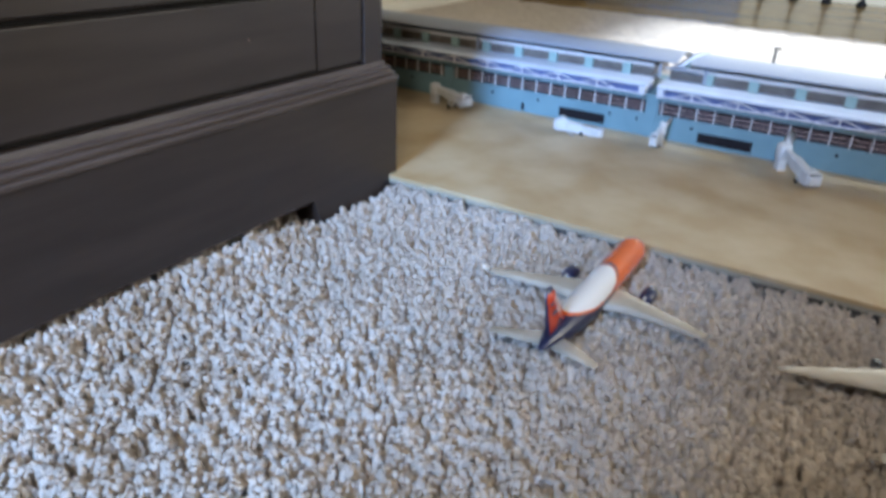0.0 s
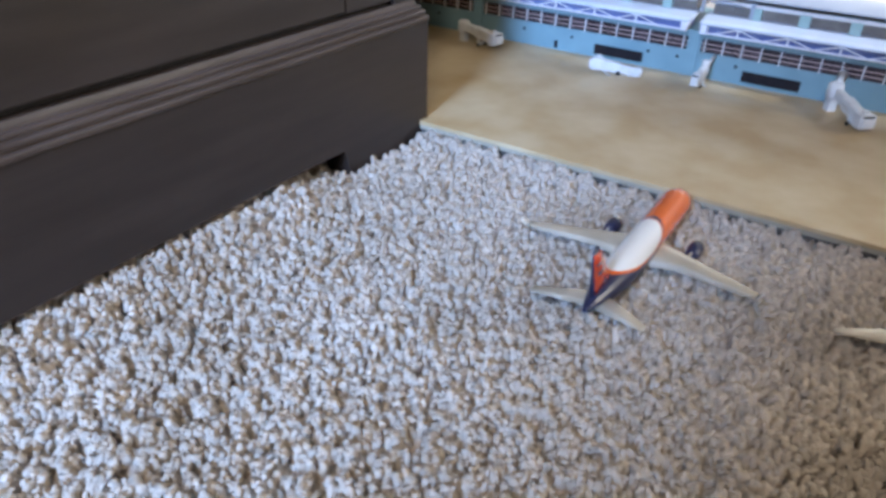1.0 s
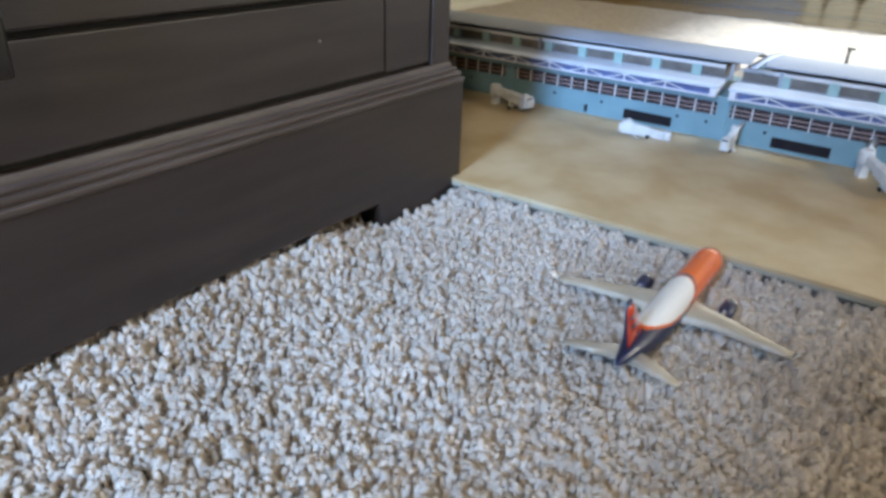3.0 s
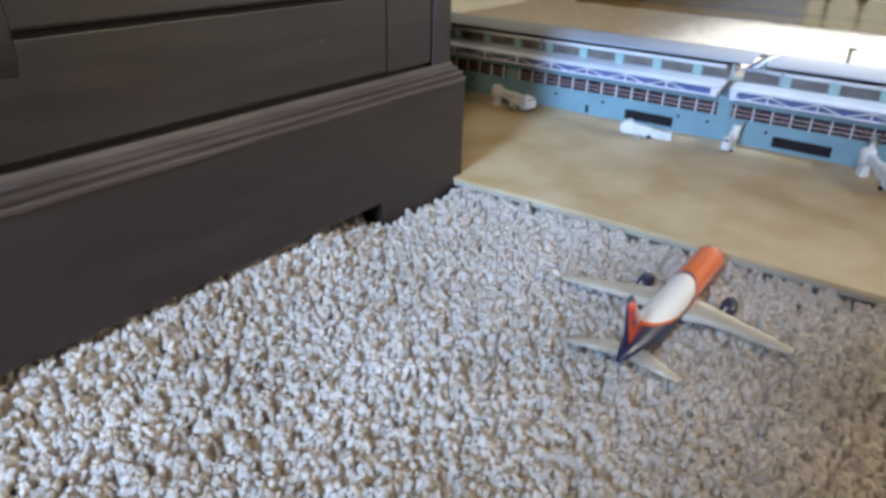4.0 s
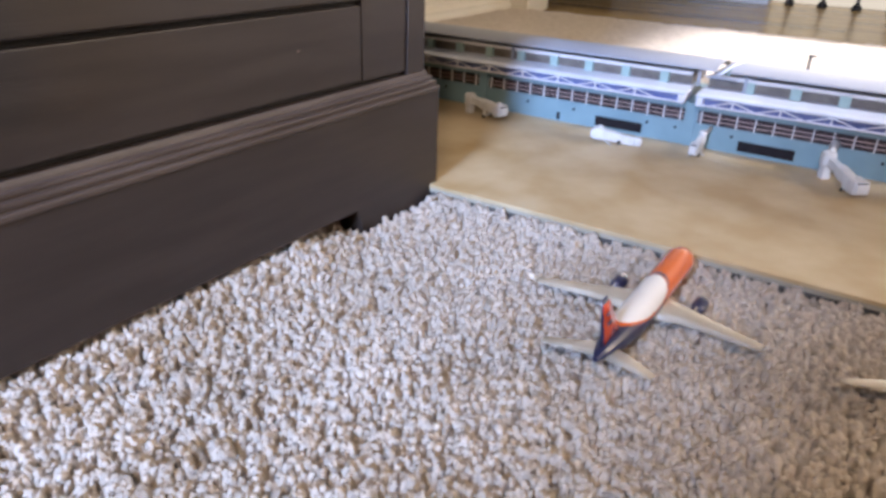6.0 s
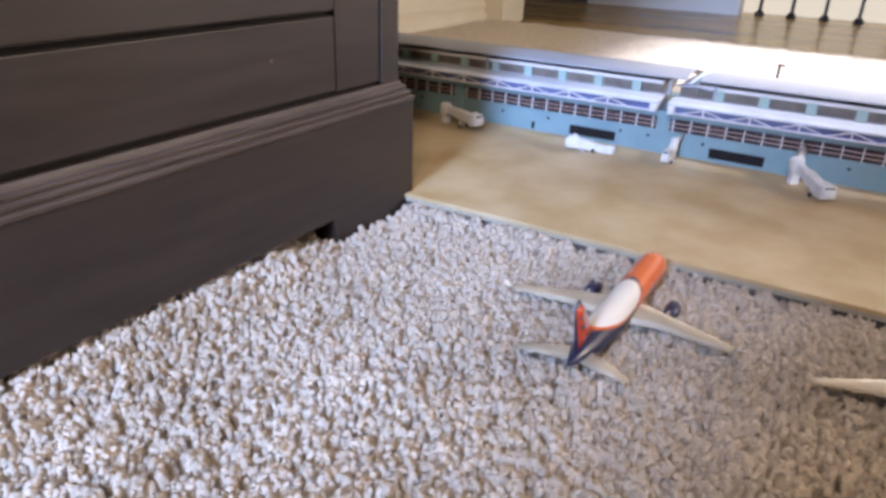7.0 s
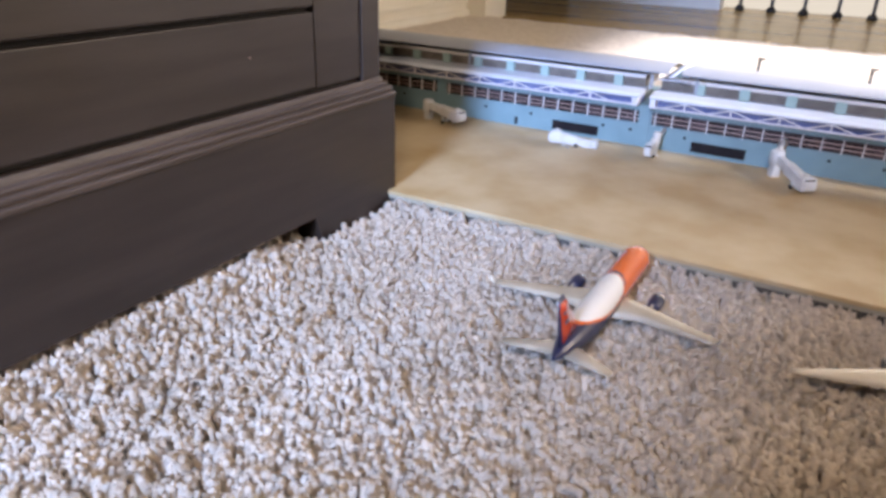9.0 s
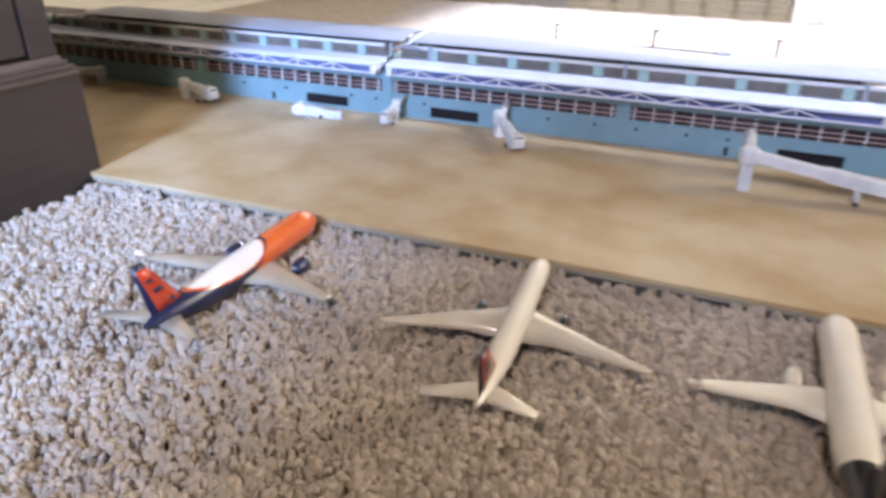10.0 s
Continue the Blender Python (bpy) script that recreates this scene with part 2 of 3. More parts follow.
structure("floor", boxes((WEST, EAST, SOUTH, NORTH, -0.05, -0.0092)), M_BACKING, "beige carpet backing under the pile")
structure("ceiling", boxes((WEST - 0.12, EAST + 0.12, SOUTH - 0.12, NORTH + 0.12, HIGH, HIGH + 0.1), (-2.6, 3.2, NORTH + 0.12, HALL_N + 0.12, HIGH, HIGH + 0.1)), M_CEIL, "unseen flat tan ceiling, darkened to cut bounced light")
structure("wall_west", boxes((WEST - 0.12, WEST, -0.10, NORTH, -0.05, HIGH)), M_WALL, "warm white painted wall")
structure("wall_southwest", boxes((WEST - 0.12, WEST, SOUTH, -0.10, -0.05, HIGH)), M_TAN, "unseen tan wall, darkened to cut bounced light")
# south wall with its window
structure("wall_south", boxes((WEST - 0.12, 0.20, SOUTH - 0.12, SOUTH, -0.05, HIGH), (0.80, EAST + 0.12, SOUTH - 0.12, SOUTH, -0.05, HIGH),
                              (0.20, 0.80, SOUTH - 0.12, SOUTH, -0.05, 0.72), (0.20, 0.80, SOUTH - 0.12, SOUTH, 2.30, HIGH)), M_TAN,
          "unseen tan wall with a window, darkened to cut bounced light")
# unseen wall added behind the camera to keep south window light off the right
structure("light_block_wall", boxes((0.345, 0.42, -1.22, -1.10, -0.05, HIGH), (0.75, EAST, -1.22, -1.10, -0.05, HIGH), (0.42, 0.75, -1.22, -1.10, -0.05, 0.42),
                               (0.42, 0.75, -1.22, -1.10, 1.54, HIGH)), M_TAN, "added unseen wall end that blocks window light, with an opening")
# unseen panel added to keep light from the opening off the near carpet
structure("light_block_panel", boxes((0.42, 0.75, -1.215, -1.200, 0.42, 0.84), bevel=0.002), M_TRIM, "added cream panel that blocks light through the lower opening")
# window openings sized to place the sun on the roofs and far carpet
structure("wall_east", boxes((EAST, EAST + 0.12, SOUTH, 0.291, -0.05, HIGH), (EAST, EAST + 0.12, 1.52, NORTH + 0.12, -0.05, HIGH), (EAST, EAST + 0.12, 0.291, 1.52, -0.05, 0.30),
                             (EAST, EAST + 0.12, 0.291, 0.74, 1.60, HIGH), (EAST, EAST + 0.12, 0.74, 0.84, 0.30, HIGH), (EAST, EAST + 0.12, 0.84, 1.52, 1.64, HIGH)), M_TAN,
          "darkened tan wall, its two windows sized to place the sunlight")
structure("wall_north", boxes((WEST - 0.12, DOOR_W, NORTH, NORTH + 0.12, -0.05, HIGH), (DOOR_E, EAST, NORTH, NORTH + 0.12, -0.05, HIGH),
                              (DOOR_W, DOOR_E, NORTH, NORTH + 0.12, 2.06, HIGH)), M_WALL, "painted wall with a wide doorway")
structure("hall_wall_west", boxes((-2.6, -2.48, NORTH + 0.12, HALL_N, -0.05, HIGH)), M_WALL, "warm white hall wall")
structure("hall_wall_east", boxes((3.08, 3.2, NORTH + 0.12, HALL_N, -0.05, HIGH)), M_WALL, "warm white hall wall")
structure("hall_wall_north", boxes((-2.6, -0.6, HALL_N, HALL_N + 0.12, -1.5, HIGH), (-0.6, 3.2, HALL_N, HALL_N + 0.12, 2.3, HIGH)), M_WALL,
          "warm white hall wall with a tall window")
structure("backdrop", boxes((-0.9, 3.4, HALL_N + 0.5, HALL_N + 0.52, -1.6, 2.6)), M_WALL_GLOW, "glowing backdrop in place of the bright cream stairwell wall")
structure("hall_wall_low", boxes((-0.78, -0.12, 2.622, 2.70, -0.03, 1.0), bevel=0.004), M_GREYPAINT, "pale grey painted low wall of the stairwell")
structure("hall_panel", boxes((-2.4, -0.782, 2.62, 2.70, -0.03, 1.0), bevel=0.004), M_PANEL, "dark walnut panelled hall wall")


def baseboard(name, x0, x1, y0, y1, out):
    """Stepped trim along a wall; out: the side of the room."""
    prof = [(-0.002, -0.012), (0.026, -0.012), (0.026, 0.008), (0.022, 0.017), (0.014, 0.022), (0.014, 0.037), (0.019, 0.040), (0.019, 0.044), (0.011, 0.052),
            (0.011, 0.092), (0.006, 0.100), (-0.002, 0.102)]
    s = 1 if out in "en" else -1
    if out in "ew":
        rings = [[(x0 + s * d, y, z) for d, z in prof] for y in (y0, y1)]
    else:
        rings = [[(x, y0 + s * d, z) for d, z in prof] for x in (x0, x1)]
    bm = loft(rings)
    for f in bm.faces:
        f.smooth = False
    return structure(name, bm, M_TRIM, "cream painted stepped baseboard")


baseboard("baseboard_west", WEST, WEST, -3.15, NORTH - 0.02, "e")
baseboard("baseboard_north", DOOR_E + 0.07, EAST, NORTH, NORTH, "s")
structure("trim", boxes((DOOR_W - 0.075, DOOR_W + 0.003, NORTH - 0.018, NORTH + 0.138, -0.012, 2.10), (DOOR_E - 0.003, DOOR_E + 0.075, NORTH - 0.018, NORTH + 0.138, -0.012, 2.10),
                        (DOOR_W - 0.075, DOOR_E + 0.075, NORTH - 0.018, NORTH - 0.002, 2.10, 2.17), bevel=0.003), M_TRIM, "cream painted door casing")

# hall floor
hall_floor = structure("hall_floor", boxes((-2.48, 3.08, NORTH, 2.80, -0.05, -0.026)), M_SEAM, "honey oak strip floor of the hall")

# ---------------------------------------------------------------- carpet pile
def waves(x, y, length, count, rng):
    """Smooth uneven swell of about that wavelength, and its slope along x and y."""
    out, dx, dy = np.zeros_like(x), np.zeros_like(x), np.zeros_like(x)
    for _ in range(count):
        k = 2 * np.pi / (length * rng.uniform(0.7, 1.5))
        d, p = rng.uniform(0, 2 * np.pi, 2)
        kx, ky = k * np.cos(d), k * np.sin(d)
        out += np.sin(kx * x + ky * y + p)
        c = np.cos(kx * x + ky * y + p) / k
        dx, dy = dx + kx * c, dy + ky * c
    n = math.sqrt(count / 2)
    return out / n, dx / n, dy / n


def pile(name, x0, x1, y0, y1, pitch, radius, height, sides, material, keep, label):
    """Thousands of small leaning yarn tufts as one mesh, drawn together into clumps."""
    rng = np.random.default_rng(7)
    gx, gy = np.meshgrid(np.arange(x0, x1, pitch), np.arange(y0, y1, pitch * 0.9))
    gx = gx + (np.arange(gx.shape[0]) % 2)[:, None] * pitch / 2
    c = np.stack([gx.ravel(), gy.ravel()], 1)
    c += rng.uniform(-0.42, 0.42, c.shape) * pitch
    c = c[keep(c[:, 0], c[:, 1])]
    n = len(c)
    size = rng.uniform(0.70, 1.25, n)
    tall = rng.uniform(-0.17, 0.12, n) * height
    clump, sx, sy = waves(c[:, 0], c[:, 1], 0.015, 40, rng)
    swell, _, _ = waves(c[:, 0], c[:, 1], 0.060, 24, rng)
    lump = 0.0013 * clump + 0.0009 * swell
    lump = lump + 0.0150 * np.clip((0.035 - c[:, 0]) / 0.03, 0, 1) * np.clip((-0.13 - c[:, 1]) / 0.06, 0, 1)
    lump = lump + 0.0048 * np.clip((c[:, 1] + 0.026) / 0.020, 0, 1)
    lean = rng.normal(0, 0.42, (n, 2)) * radius * 2.2 + np.stack([sx, sy], 1) * radius
    turn = rng.uniform(0, 2 * np.pi, n)
    levels = ((0.0, 0.95), (0.50, 1.08), (0.78, 1.06), (0.93, 0.74))
    rows = len(levels)
    a = np.arange(sides) * 2 * np.pi / sides
    verts = np.empty((n, rows * sides + 1, 3))
    for k, (h, r) in enumerate(levels):
        ang = turn[:, None] + a[None] + k * 0.5
        rr = radius * r * size[:, None] * rng.uniform(0.74, 1.26, (n, sides))
        verts[:, k * sides:(k + 1) * sides, 0] = c[:, :1] + lean[:, :1] * h + rr * np.cos(ang)
        verts[:, k * sides:(k + 1) * sides, 1] = c[:, 1:] + lean[:, 1:] * h + rr * np.sin(ang)
        verts[:, k * sides:(k + 1) * sides, 2] = (ZC - height + h * (height + tall) + lump)[:, None] + rng.normal(0, 0.08 + 0.09 * k, (n, sides)) * radius
    verts[:, -1, :2] = c + lean * 1.06
    verts[:, -1, 2] = ZC - height + (height + tall) + lump
    j = np.arange(sides)
    jn = (j + 1) % sides
    f = [np.stack([k * sides + j, k * sides + jn, (k + 1) * sides + jn], 1) for k in range(rows - 1)]
    f += [np.stack([k * sides + j, (k + 1) * sides + jn, (k + 1) * sides + j], 1) for k in range(rows - 1)]
    f += [np.stack([(rows - 1) * sides + j, (rows - 1) * sides + jn, np.full(sides, rows * sides)], 1)]
    f = np.concatenate(f)
    faces = (f[None] + (np.arange(n) * (rows * sides + 1))[:, None, None]).reshape(-1, 3)
    me = bpy.data.meshes.new(name)
    me.vertices.add(n * (rows * sides + 1))
    me.vertices.foreach_set("co", verts.astype(np.float32).ravel())
    me.loops.add(faces.size)
    me.loops.foreach_set("vertex_index", faces.astype(np.int32).ravel())
    me.polygons.add(len(faces))
    me.polygons.foreach_set("loop_start", np.arange(0, faces.size, 3, dtype=np.int32))
    me.polygons.foreach_set("use_smooth", np.ones(len(faces), bool))
    me.update(calc_edges=True)
    me.materials.append(material)
    return tagged(new(name, me), label, "carpet", kind="stuff")


pile("carpet_pile", -0.06, 1.05, -0.62, 0.006, 0.0040, 0.0024, 0.0090, 6, M_TUFT,
     lambda x, y: ((x > 0.004) | ((x > -0.05) & (y < -0.118))) & (y < -0.001), "beige cut pile carpet with thick twisted tufts")


def nap(name, x0, x1, y0, y1, pitch, rough, material, label):
    """A stretch of carpet too far off to show its tufts: one sheet with a fine uneven nap."""
    rng = np.random.default_rng(11)
    nx, ny = int((x1 - x0) / pitch) + 1, int((y1 - y0) / pitch) + 1
    gx, gy = np.meshgrid(np.linspace(x0, x1, nx), np.linspace(y0, y1, ny))
    swell, _, _ = waves(gx.ravel(), gy.ravel(), 0.09, 24, rng)
    z = ZC - 0.0015 + rng.normal(0, rough, nx * ny) + 0.0008 * swell
    co = np.stack([gx.ravel() + rng.normal(0, pitch * 0.2, nx * ny), gy.ravel() + rng.normal(0, pitch * 0.2, nx * ny), z], 1)
    i = (np.arange(ny - 1)[:, None] * nx + np.arange(nx - 1)[None]).ravel()
    me = bpy.data.meshes.new(name)
    me.from_pydata(co.tolist(), [], np.stack([i, i + 1, i + nx + 1, i + nx], 1).tolist())
    me.polygons.foreach_set("use_smooth", np.ones(len(me.polygons), bool))
    me.materials.append(material)
    return tagged(new(name, me), label, "carpet", kind="stuff")


nap("carpet_pile_by_the_door", WEST + 0.024, 1.5, 0.63, NORTH + 0.004, 0.0042, 0.0006, M_NAP, "beige cut pile carpet running to the doorway")
for x0, x1, y0, y1 in ((0.02, 1.05, -1.0, -0.62), (0.02, EAST - 0.02, SOUTH + 0.02, -1.0), (WEST + 0.03, 0.02, SOUTH + 0.02, -1.34), (1.5, EAST - 0.02, 0.96, NORTH - 0.03)):
    nap("carpet_pile", x0, x1, y0, y1, 0.012, 0.0008, M_NAP, "beige cut pile carpet filling the room")
pile("carpet_pile_beyond", 1.05, 2.2, -1.0, 0.96, 0.014, 0.0082, 0.011, 4, M_TUFT, lambda x, y: (x > 1.46) | (y < 0) | (y > 0.63), "beige cut pile carpet")

# ---------------------------------------------------------------- the board
board = thing("base_board", "thin varnished plywood board lying on the carpet", "board", pose(0, 0, 0))
part("top_sheet", boxes((-0.75, 1.45, 0.0, 0.62, ZB - 0.004, ZB), bevel=0.0006), M_PLY, board)
part("edge_strip", boxes((-0.75, 1.45, 0.0008, 0.62, ZB - 0.0085, ZB - 0.004), bevel=0.0005), M_PLYEDGE, board, "greyish raw plywood edge")
part("lower_sheet", boxes((-0.75, 1.45, 0.003, 0.62, -0.0092, ZB - 0.0085)), M_STRIP, board, "grey lower sheet, darkened for the shade under the board's edge")

# ---------------------------------------------------------------- the dresser
PF = -0.006           # face of the plinth
DF = -0.016           # face of the drawers


def build_dresser():
    d = thing("dresser", "espresso-stained wooden dresser standing on the carpet", "dresser", pose(0.0041, 0.0007, 0, 0, 0, -0.57))
    # upper part is unseen; its height is added to block light over the top
    back, y0, y1, top = -0.56, -1.30, 0.012, 1.255
    part("body", boxes((back, DF - 0.012, y0 + 0.006, -0.002, 0.1255, top), bevel=0.002), M_ESPRESSO, d)
    # plinth: a skirt on two feet
    prof = [(y0, -0.0092), (y0 + 0.12, -0.0092), (y0 + 0.125, 0.020), (-0.117, 0.020), (-0.112, 0.004), (-0.108, -0.0092), (y1, -0.0092), (y1, 0.1105), (y0, 0.1105)]
    bm = loft([[(PF - 0.03, y, z) for y, z in prof], [(PF, y, z) for y, z in prof]])
    for f in bm.faces:
        f.smooth = False
    part("plinth", bm, M_ESPRESSO, d)
    part("side_skirt", boxes((back, PF - 0.031, y1 - 0.022, y1 - 0.001, 0.020, 0.1105)), M_ESPRESSO, d)
    part("foot", boxes((back, back + 0.05, -0.112, y1 - 0.0015, -0.0092, 0.0200), bevel=0.001), M_ESPRESSO, d)
    # ogee moulding round the top of the plinth
    prof = [(-0.0040, 0.1102), (0.0006, 0.1104), (0.0018, 0.1116), (0.0018, 0.1140), (0.0008, 0.1150), (-0.0036, 0.1153), (-0.0036, 0.1166), (-0.0022, 0.1172),
            (-0.0022, 0.1192), (-0.0034, 0.1203), (-0.0082, 0.1207), (-0.0082, 0.1218), (-0.0070, 0.1224), (-0.0072, 0.1240), (-0.0086, 0.1249), (-0.0124, 0.1253),
            (-0.0130, 0.1274), (-0.0150, 0.1298)]
    rings = []
    for px, pz in prof:
        px = -0.0048 + (px - 0.0018) * 0.65
        o = 0.0150 + px
        rings.append([(PF + px + 0.006, y0, pz), (PF + px + 0.006, y1 - 0.010 + o, pz), (back, y1 - 0.010 + o, pz), (back, y0, pz)])
    bm = loft(rings)
    for f in bm.faces:
        f.smooth = False
    part("moulding", bm, M_MOULDING, d, "stepped ogee moulding with rubbed edges, its highlights put into a lighter colour")
    # front: corner post, stile, rail and drawers, each set off by a dark joint
    part("recess", boxes((DF - 0.014, DF - 0.007, y0 + 0.01, -0.006, 0.1303, top - 0.02)), M_GAP, d)
    part("corner_post", boxes((DF - 0.010, DF + 0.0005, -0.0285, -0.001, 0.1300, top - 0.02), bevel=0.001), M_ESPRESSO, d)
    part("stile", boxes((DF - 0.010, DF - 0.0005, -0.0940, -0.0316, 0.1340, top - 0.03), bevel=0.0008), M_ESPRESSO, d)
    part("bottom_rail", boxes((DF - 0.010, DF, y0 + 0.05, -0.0960, 0.1352, 0.1985), bevel=0.0012), M_ESPRESSO, d)
    z = 0.2030
    for k in range(5):
        dr = part("drawer", boxes((DF - 0.010, DF + 0.002, y0 + 0.05, -0.0975, z, z + 0.195), bevel=0.0018), M_ESPRESSO, d)
        for yc in (-0.43, -1.0):
            pts = []
            for t in (0, 0.25, 0.5, 0.75, 1):
                zz = z + 0.085 - 0.105 * t if k == 0 else z + 0.12 - 0.06 * t
                w = 0.022 + 0.010 * t
                o = 0.004 + 0.014 * math.sin(math.pi * (0.15 + 0.75 * t))
                pts.append([(DF + 0.002 + o, yc - w, zz), (DF + 0.002 + o, yc + w, zz), (DF + 0.0065 + o, yc + w * 0.9, zz), (DF + 0.0065 + o, yc - w * 0.9, zz)])
            part("handle", loft(pts), M_BRONZE, dr, "dark bronze drop handle")
        z += 0.201
    part("top", boxes((back - 0.01, DF + 0.014, y0 - 0.012, 0.012, top, top + 0.028), bevel=0.004), M_ESPRESSO, d)
    # small pale scuff
    part("scuff", lathe([(0.0011, 0), (0.0006, 0.0003)], 8, pose(DF + 0.0001, -0.172, 0.1705, 0, 90, 0)), M_SCUFF, d, "small pale paint chip")
    return d


build_dresser()


# ---------------------------------------------------------------- the terminal
WY = 0.322            # front wall
CY = 0.345            # clerestory
SEAMS = [-0.728, -0.426, -0.124, 0.179, 0.483, 0.787]
POST_X = [0.237 + 0.0522 * k for k in range(-14, 11)]


def build_terminal():
    me_mull = mesh_of("mullion", boxes((-0.0007, 0.0007, WY - 0.0022, WY - 0.0004, 0.0425, 0.0585)), M_MULLION)
    me_post = mesh_of("post", boxes((-0.0059, 0.0059, CY - 0.0055, CY + 0.002, 0.0815, 0.0968), bevel=0.0005), M_POST)
    things = []
    for i in range(5):
        a, b = SEAMS[i], SEAMS[i + 1]
        t = thing("terminal_section", "teal model airport terminal section with a ribbon of dark windows", "model building",
                  pose(0, 0, 0), "terminal sections on the board")
        bm = boxes((a + 0.0005, b - 0.0005, WY, WY + 0.13, ZB, 0.0425), (a + 0.0005, b - 0.0005, WY, WY + 0.13, 0.0585, 0.0665),
                   (a + 0.0005, a + 0.0085, WY, WY + 0.13, 0.0425, 0.0585), (b - 0.0085, b - 0.0005, WY, WY + 0.13, 0.0425, 0.0585))
        part("wall", bm, M_TEAL, t)
        part("pilaster", boxes((b - 0.0065, b + 0.0065, WY - 0.0016, WY, ZB, 0.0665), bevel=0.0004), M_TEAL, t)
        # ribbon window: panes behind a grid of mullions and rails
        n = 13
        w = (b - a - 0.026) / n
        me_pane = mesh_of("pane", boxes((0.0006, w - 0.0006, WY + 0.0008, WY + 0.0020, 0.0425, 0.0585)), M_GLASS)
        x0 = a + 0.013
        for k in range(n):
            shared("pane", me_pane, t, pose(x0 + k * w, 0, 0))
        for k in range(n + 1):
            shared("mullion", me_mull, t, pose(x0 + k * w, 0, 0))
        for z in (0.0476, 0.0530):
            part("window_rail", boxes((a + 0.008, b - 0.008, WY - 0.0015, WY + 0.0004, z - 0.0003, z + 0.0003)), M_RAIL, t, "thin salmon window rail")
        part("window_end", boxes((a + 0.0086, x0 - 0.0006, WY + 0.0008, WY + 0.002, 0.0425, 0.0585)), M_GLASS, t)
        part("window_end", boxes((b - 0.013, b - 0.0086, WY + 0.0008, WY + 0.002, 0.0425, 0.0585)), M_GLASS, t)
        things.append(t)
    # garage doors, small doors and round vents low on the wall
    for x0, i in ((0.054, 2), (0.241, 3), (0.652, 4)):
        part("garage_door", boxes((x0, x0 + 0.065, WY - 0.0012, WY - 0.0002, 0.0165, 0.0292), bevel=0.0003), M_DARK, things[i], "dark brown garage door")
    for x0, i in ((-0.001, 2), (0.600, 4)):
        part("small_door", boxes((x0 - 0.0022, x0 + 0.0022, WY - 0.0012, WY - 0.0002, 0.0145, 0.0245), bevel=0.0003), M_DARK, things[i], "narrow dark door")
    for x0, i in ((-0.19, 1), (-0.05, 2), (0.021, 2), (0.125, 2), (0.162, 2), (0.232, 3), (0.396, 3), (0.452, 3), (0.50, 4), (0.556, 4), (0.60, 4)):
        part("vent", lathe([(0.0019, 0), (0.0019, 0.0012), (0.0012, 0.0012)], 8, pose(x0, WY - 0.0013, 0.0325, 90, 0, 0) @ Matrix.Scale(-1, 4, (0, 0, 1))), M_DARK,
             things[i], "small dark round vent")

    # canopies with a lattice truss along the eaves
    cans = ((-1.02, -0.431), (-0.423, 0.171), (0.184, 0.748), (0.757, 1.30))
    me_brace = mesh_of("brace", rod((-0.0135, WY - 0.0135, 0.0685), (0.0135, WY - 0.0135, 0.0768), 0.0009, 5), M_TRUSS)
    me_brace2 = mesh_of("brace", rod((-0.0135, WY - 0.0135, 0.0768), (0.0135, WY - 0.0135, 0.0685), 0.0009, 5), M_TRUSS)
    for a, b in cans:
        a = max(a, -0.73)
        c = thing("terminal_canopy", "glossy white canopy roof over a white lattice truss", "model roof", pose(0, 0, 0), "canopies of the terminal")
        ring = lambda x: [(x, WY - 0.016, 0.0775), (x, WY - 0.016, 0.0800), (x, WY - 0.010, 0.0822), (x, CY + 0.01, 0.0842), (x, CY + 0.01, 0.0790), (x, WY, 0.0775)]
        bm = loft([ring(a), ring(b)])
        for f in bm.faces:
            f.smooth = False
        part("canopy_roof", bm, M_CANOPY, c)
        part("soffit", boxes((a + 0.002, b - 0.002, WY - 0.006, CY, 0.0667, 0.0774)), M_SOFFIT, c, "dark blue recessed soffit")
        part("chord", boxes((a + 0.001, b - 0.001, WY - 0.0148, WY - 0.0122, 0.0672, 0.0692), bevel=0.0004), M_TRUSS, c)
        n = int((b - a - 0.03) / 0.054)
        for k in range(n):
            x = a + 0.03 + k * 0.054
            shared("brace", me_brace, c, pose(x, 0, 0))
            shared("brace", me_brace2, c, pose(x + 0.027, 0, 0))
            part("truss_post", boxes((x + 0.0125, x + 0.0145, WY - 0.0150, WY - 0.0120, 0.0690, 0.0776)), M_TRUSS, c)
        for x in (a + 0.005, b - 0.005):
            part("end_block", boxes((x - 0.004, x + 0.004, WY - 0.0155, WY, 0.0668, 0.0776), bevel=0.0006), M_TRUSS, c)
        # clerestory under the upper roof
        # one flat brown wall stands for the row of brown clerestory panes
        part("clerestory_wall", boxes((a + 0.004, b - 0.004, CY, CY + 0.07, 0.0835, 0.0985)), M_GREYWALL, c, "flat brown wall in place of the clerestory panes")
        part("sill_strip", boxes((a + 0.004, b - 0.004, CY - 0.003, CY + 0.004, 0.0958, 0.0998), bevel=0.0004), M_MULLION, c, "pale strip under the roof")
        for x in POST_X:
            if a + 0.006 < x < b - 0.006:
                shared("post", me_post, c, pose(x, 0, 0))
    # upper barrel roofs
    for a, b in ((-0.375, 0.196), (0.212, 0.742), (0.765, 1.30)):
        r = thing("terminal_upper_roof", "long curved pale blue-grey roof over the clerestory", "model roof", pose(0, 0, 0), "upper roofs of the terminal")
        def ring(x, s=1.0):
            top, low = [], []
            for k in range(21):
                u = k / 20
                y = CY - 0.008 + 0.022 * (1 - s) + (0.092 - 0.030 * (1 - s)) * u
                z = 0.1010 + 0.0125 * s * math.sin(math.pi * min(1, 0.12 + u * 0.88)) ** 0.8
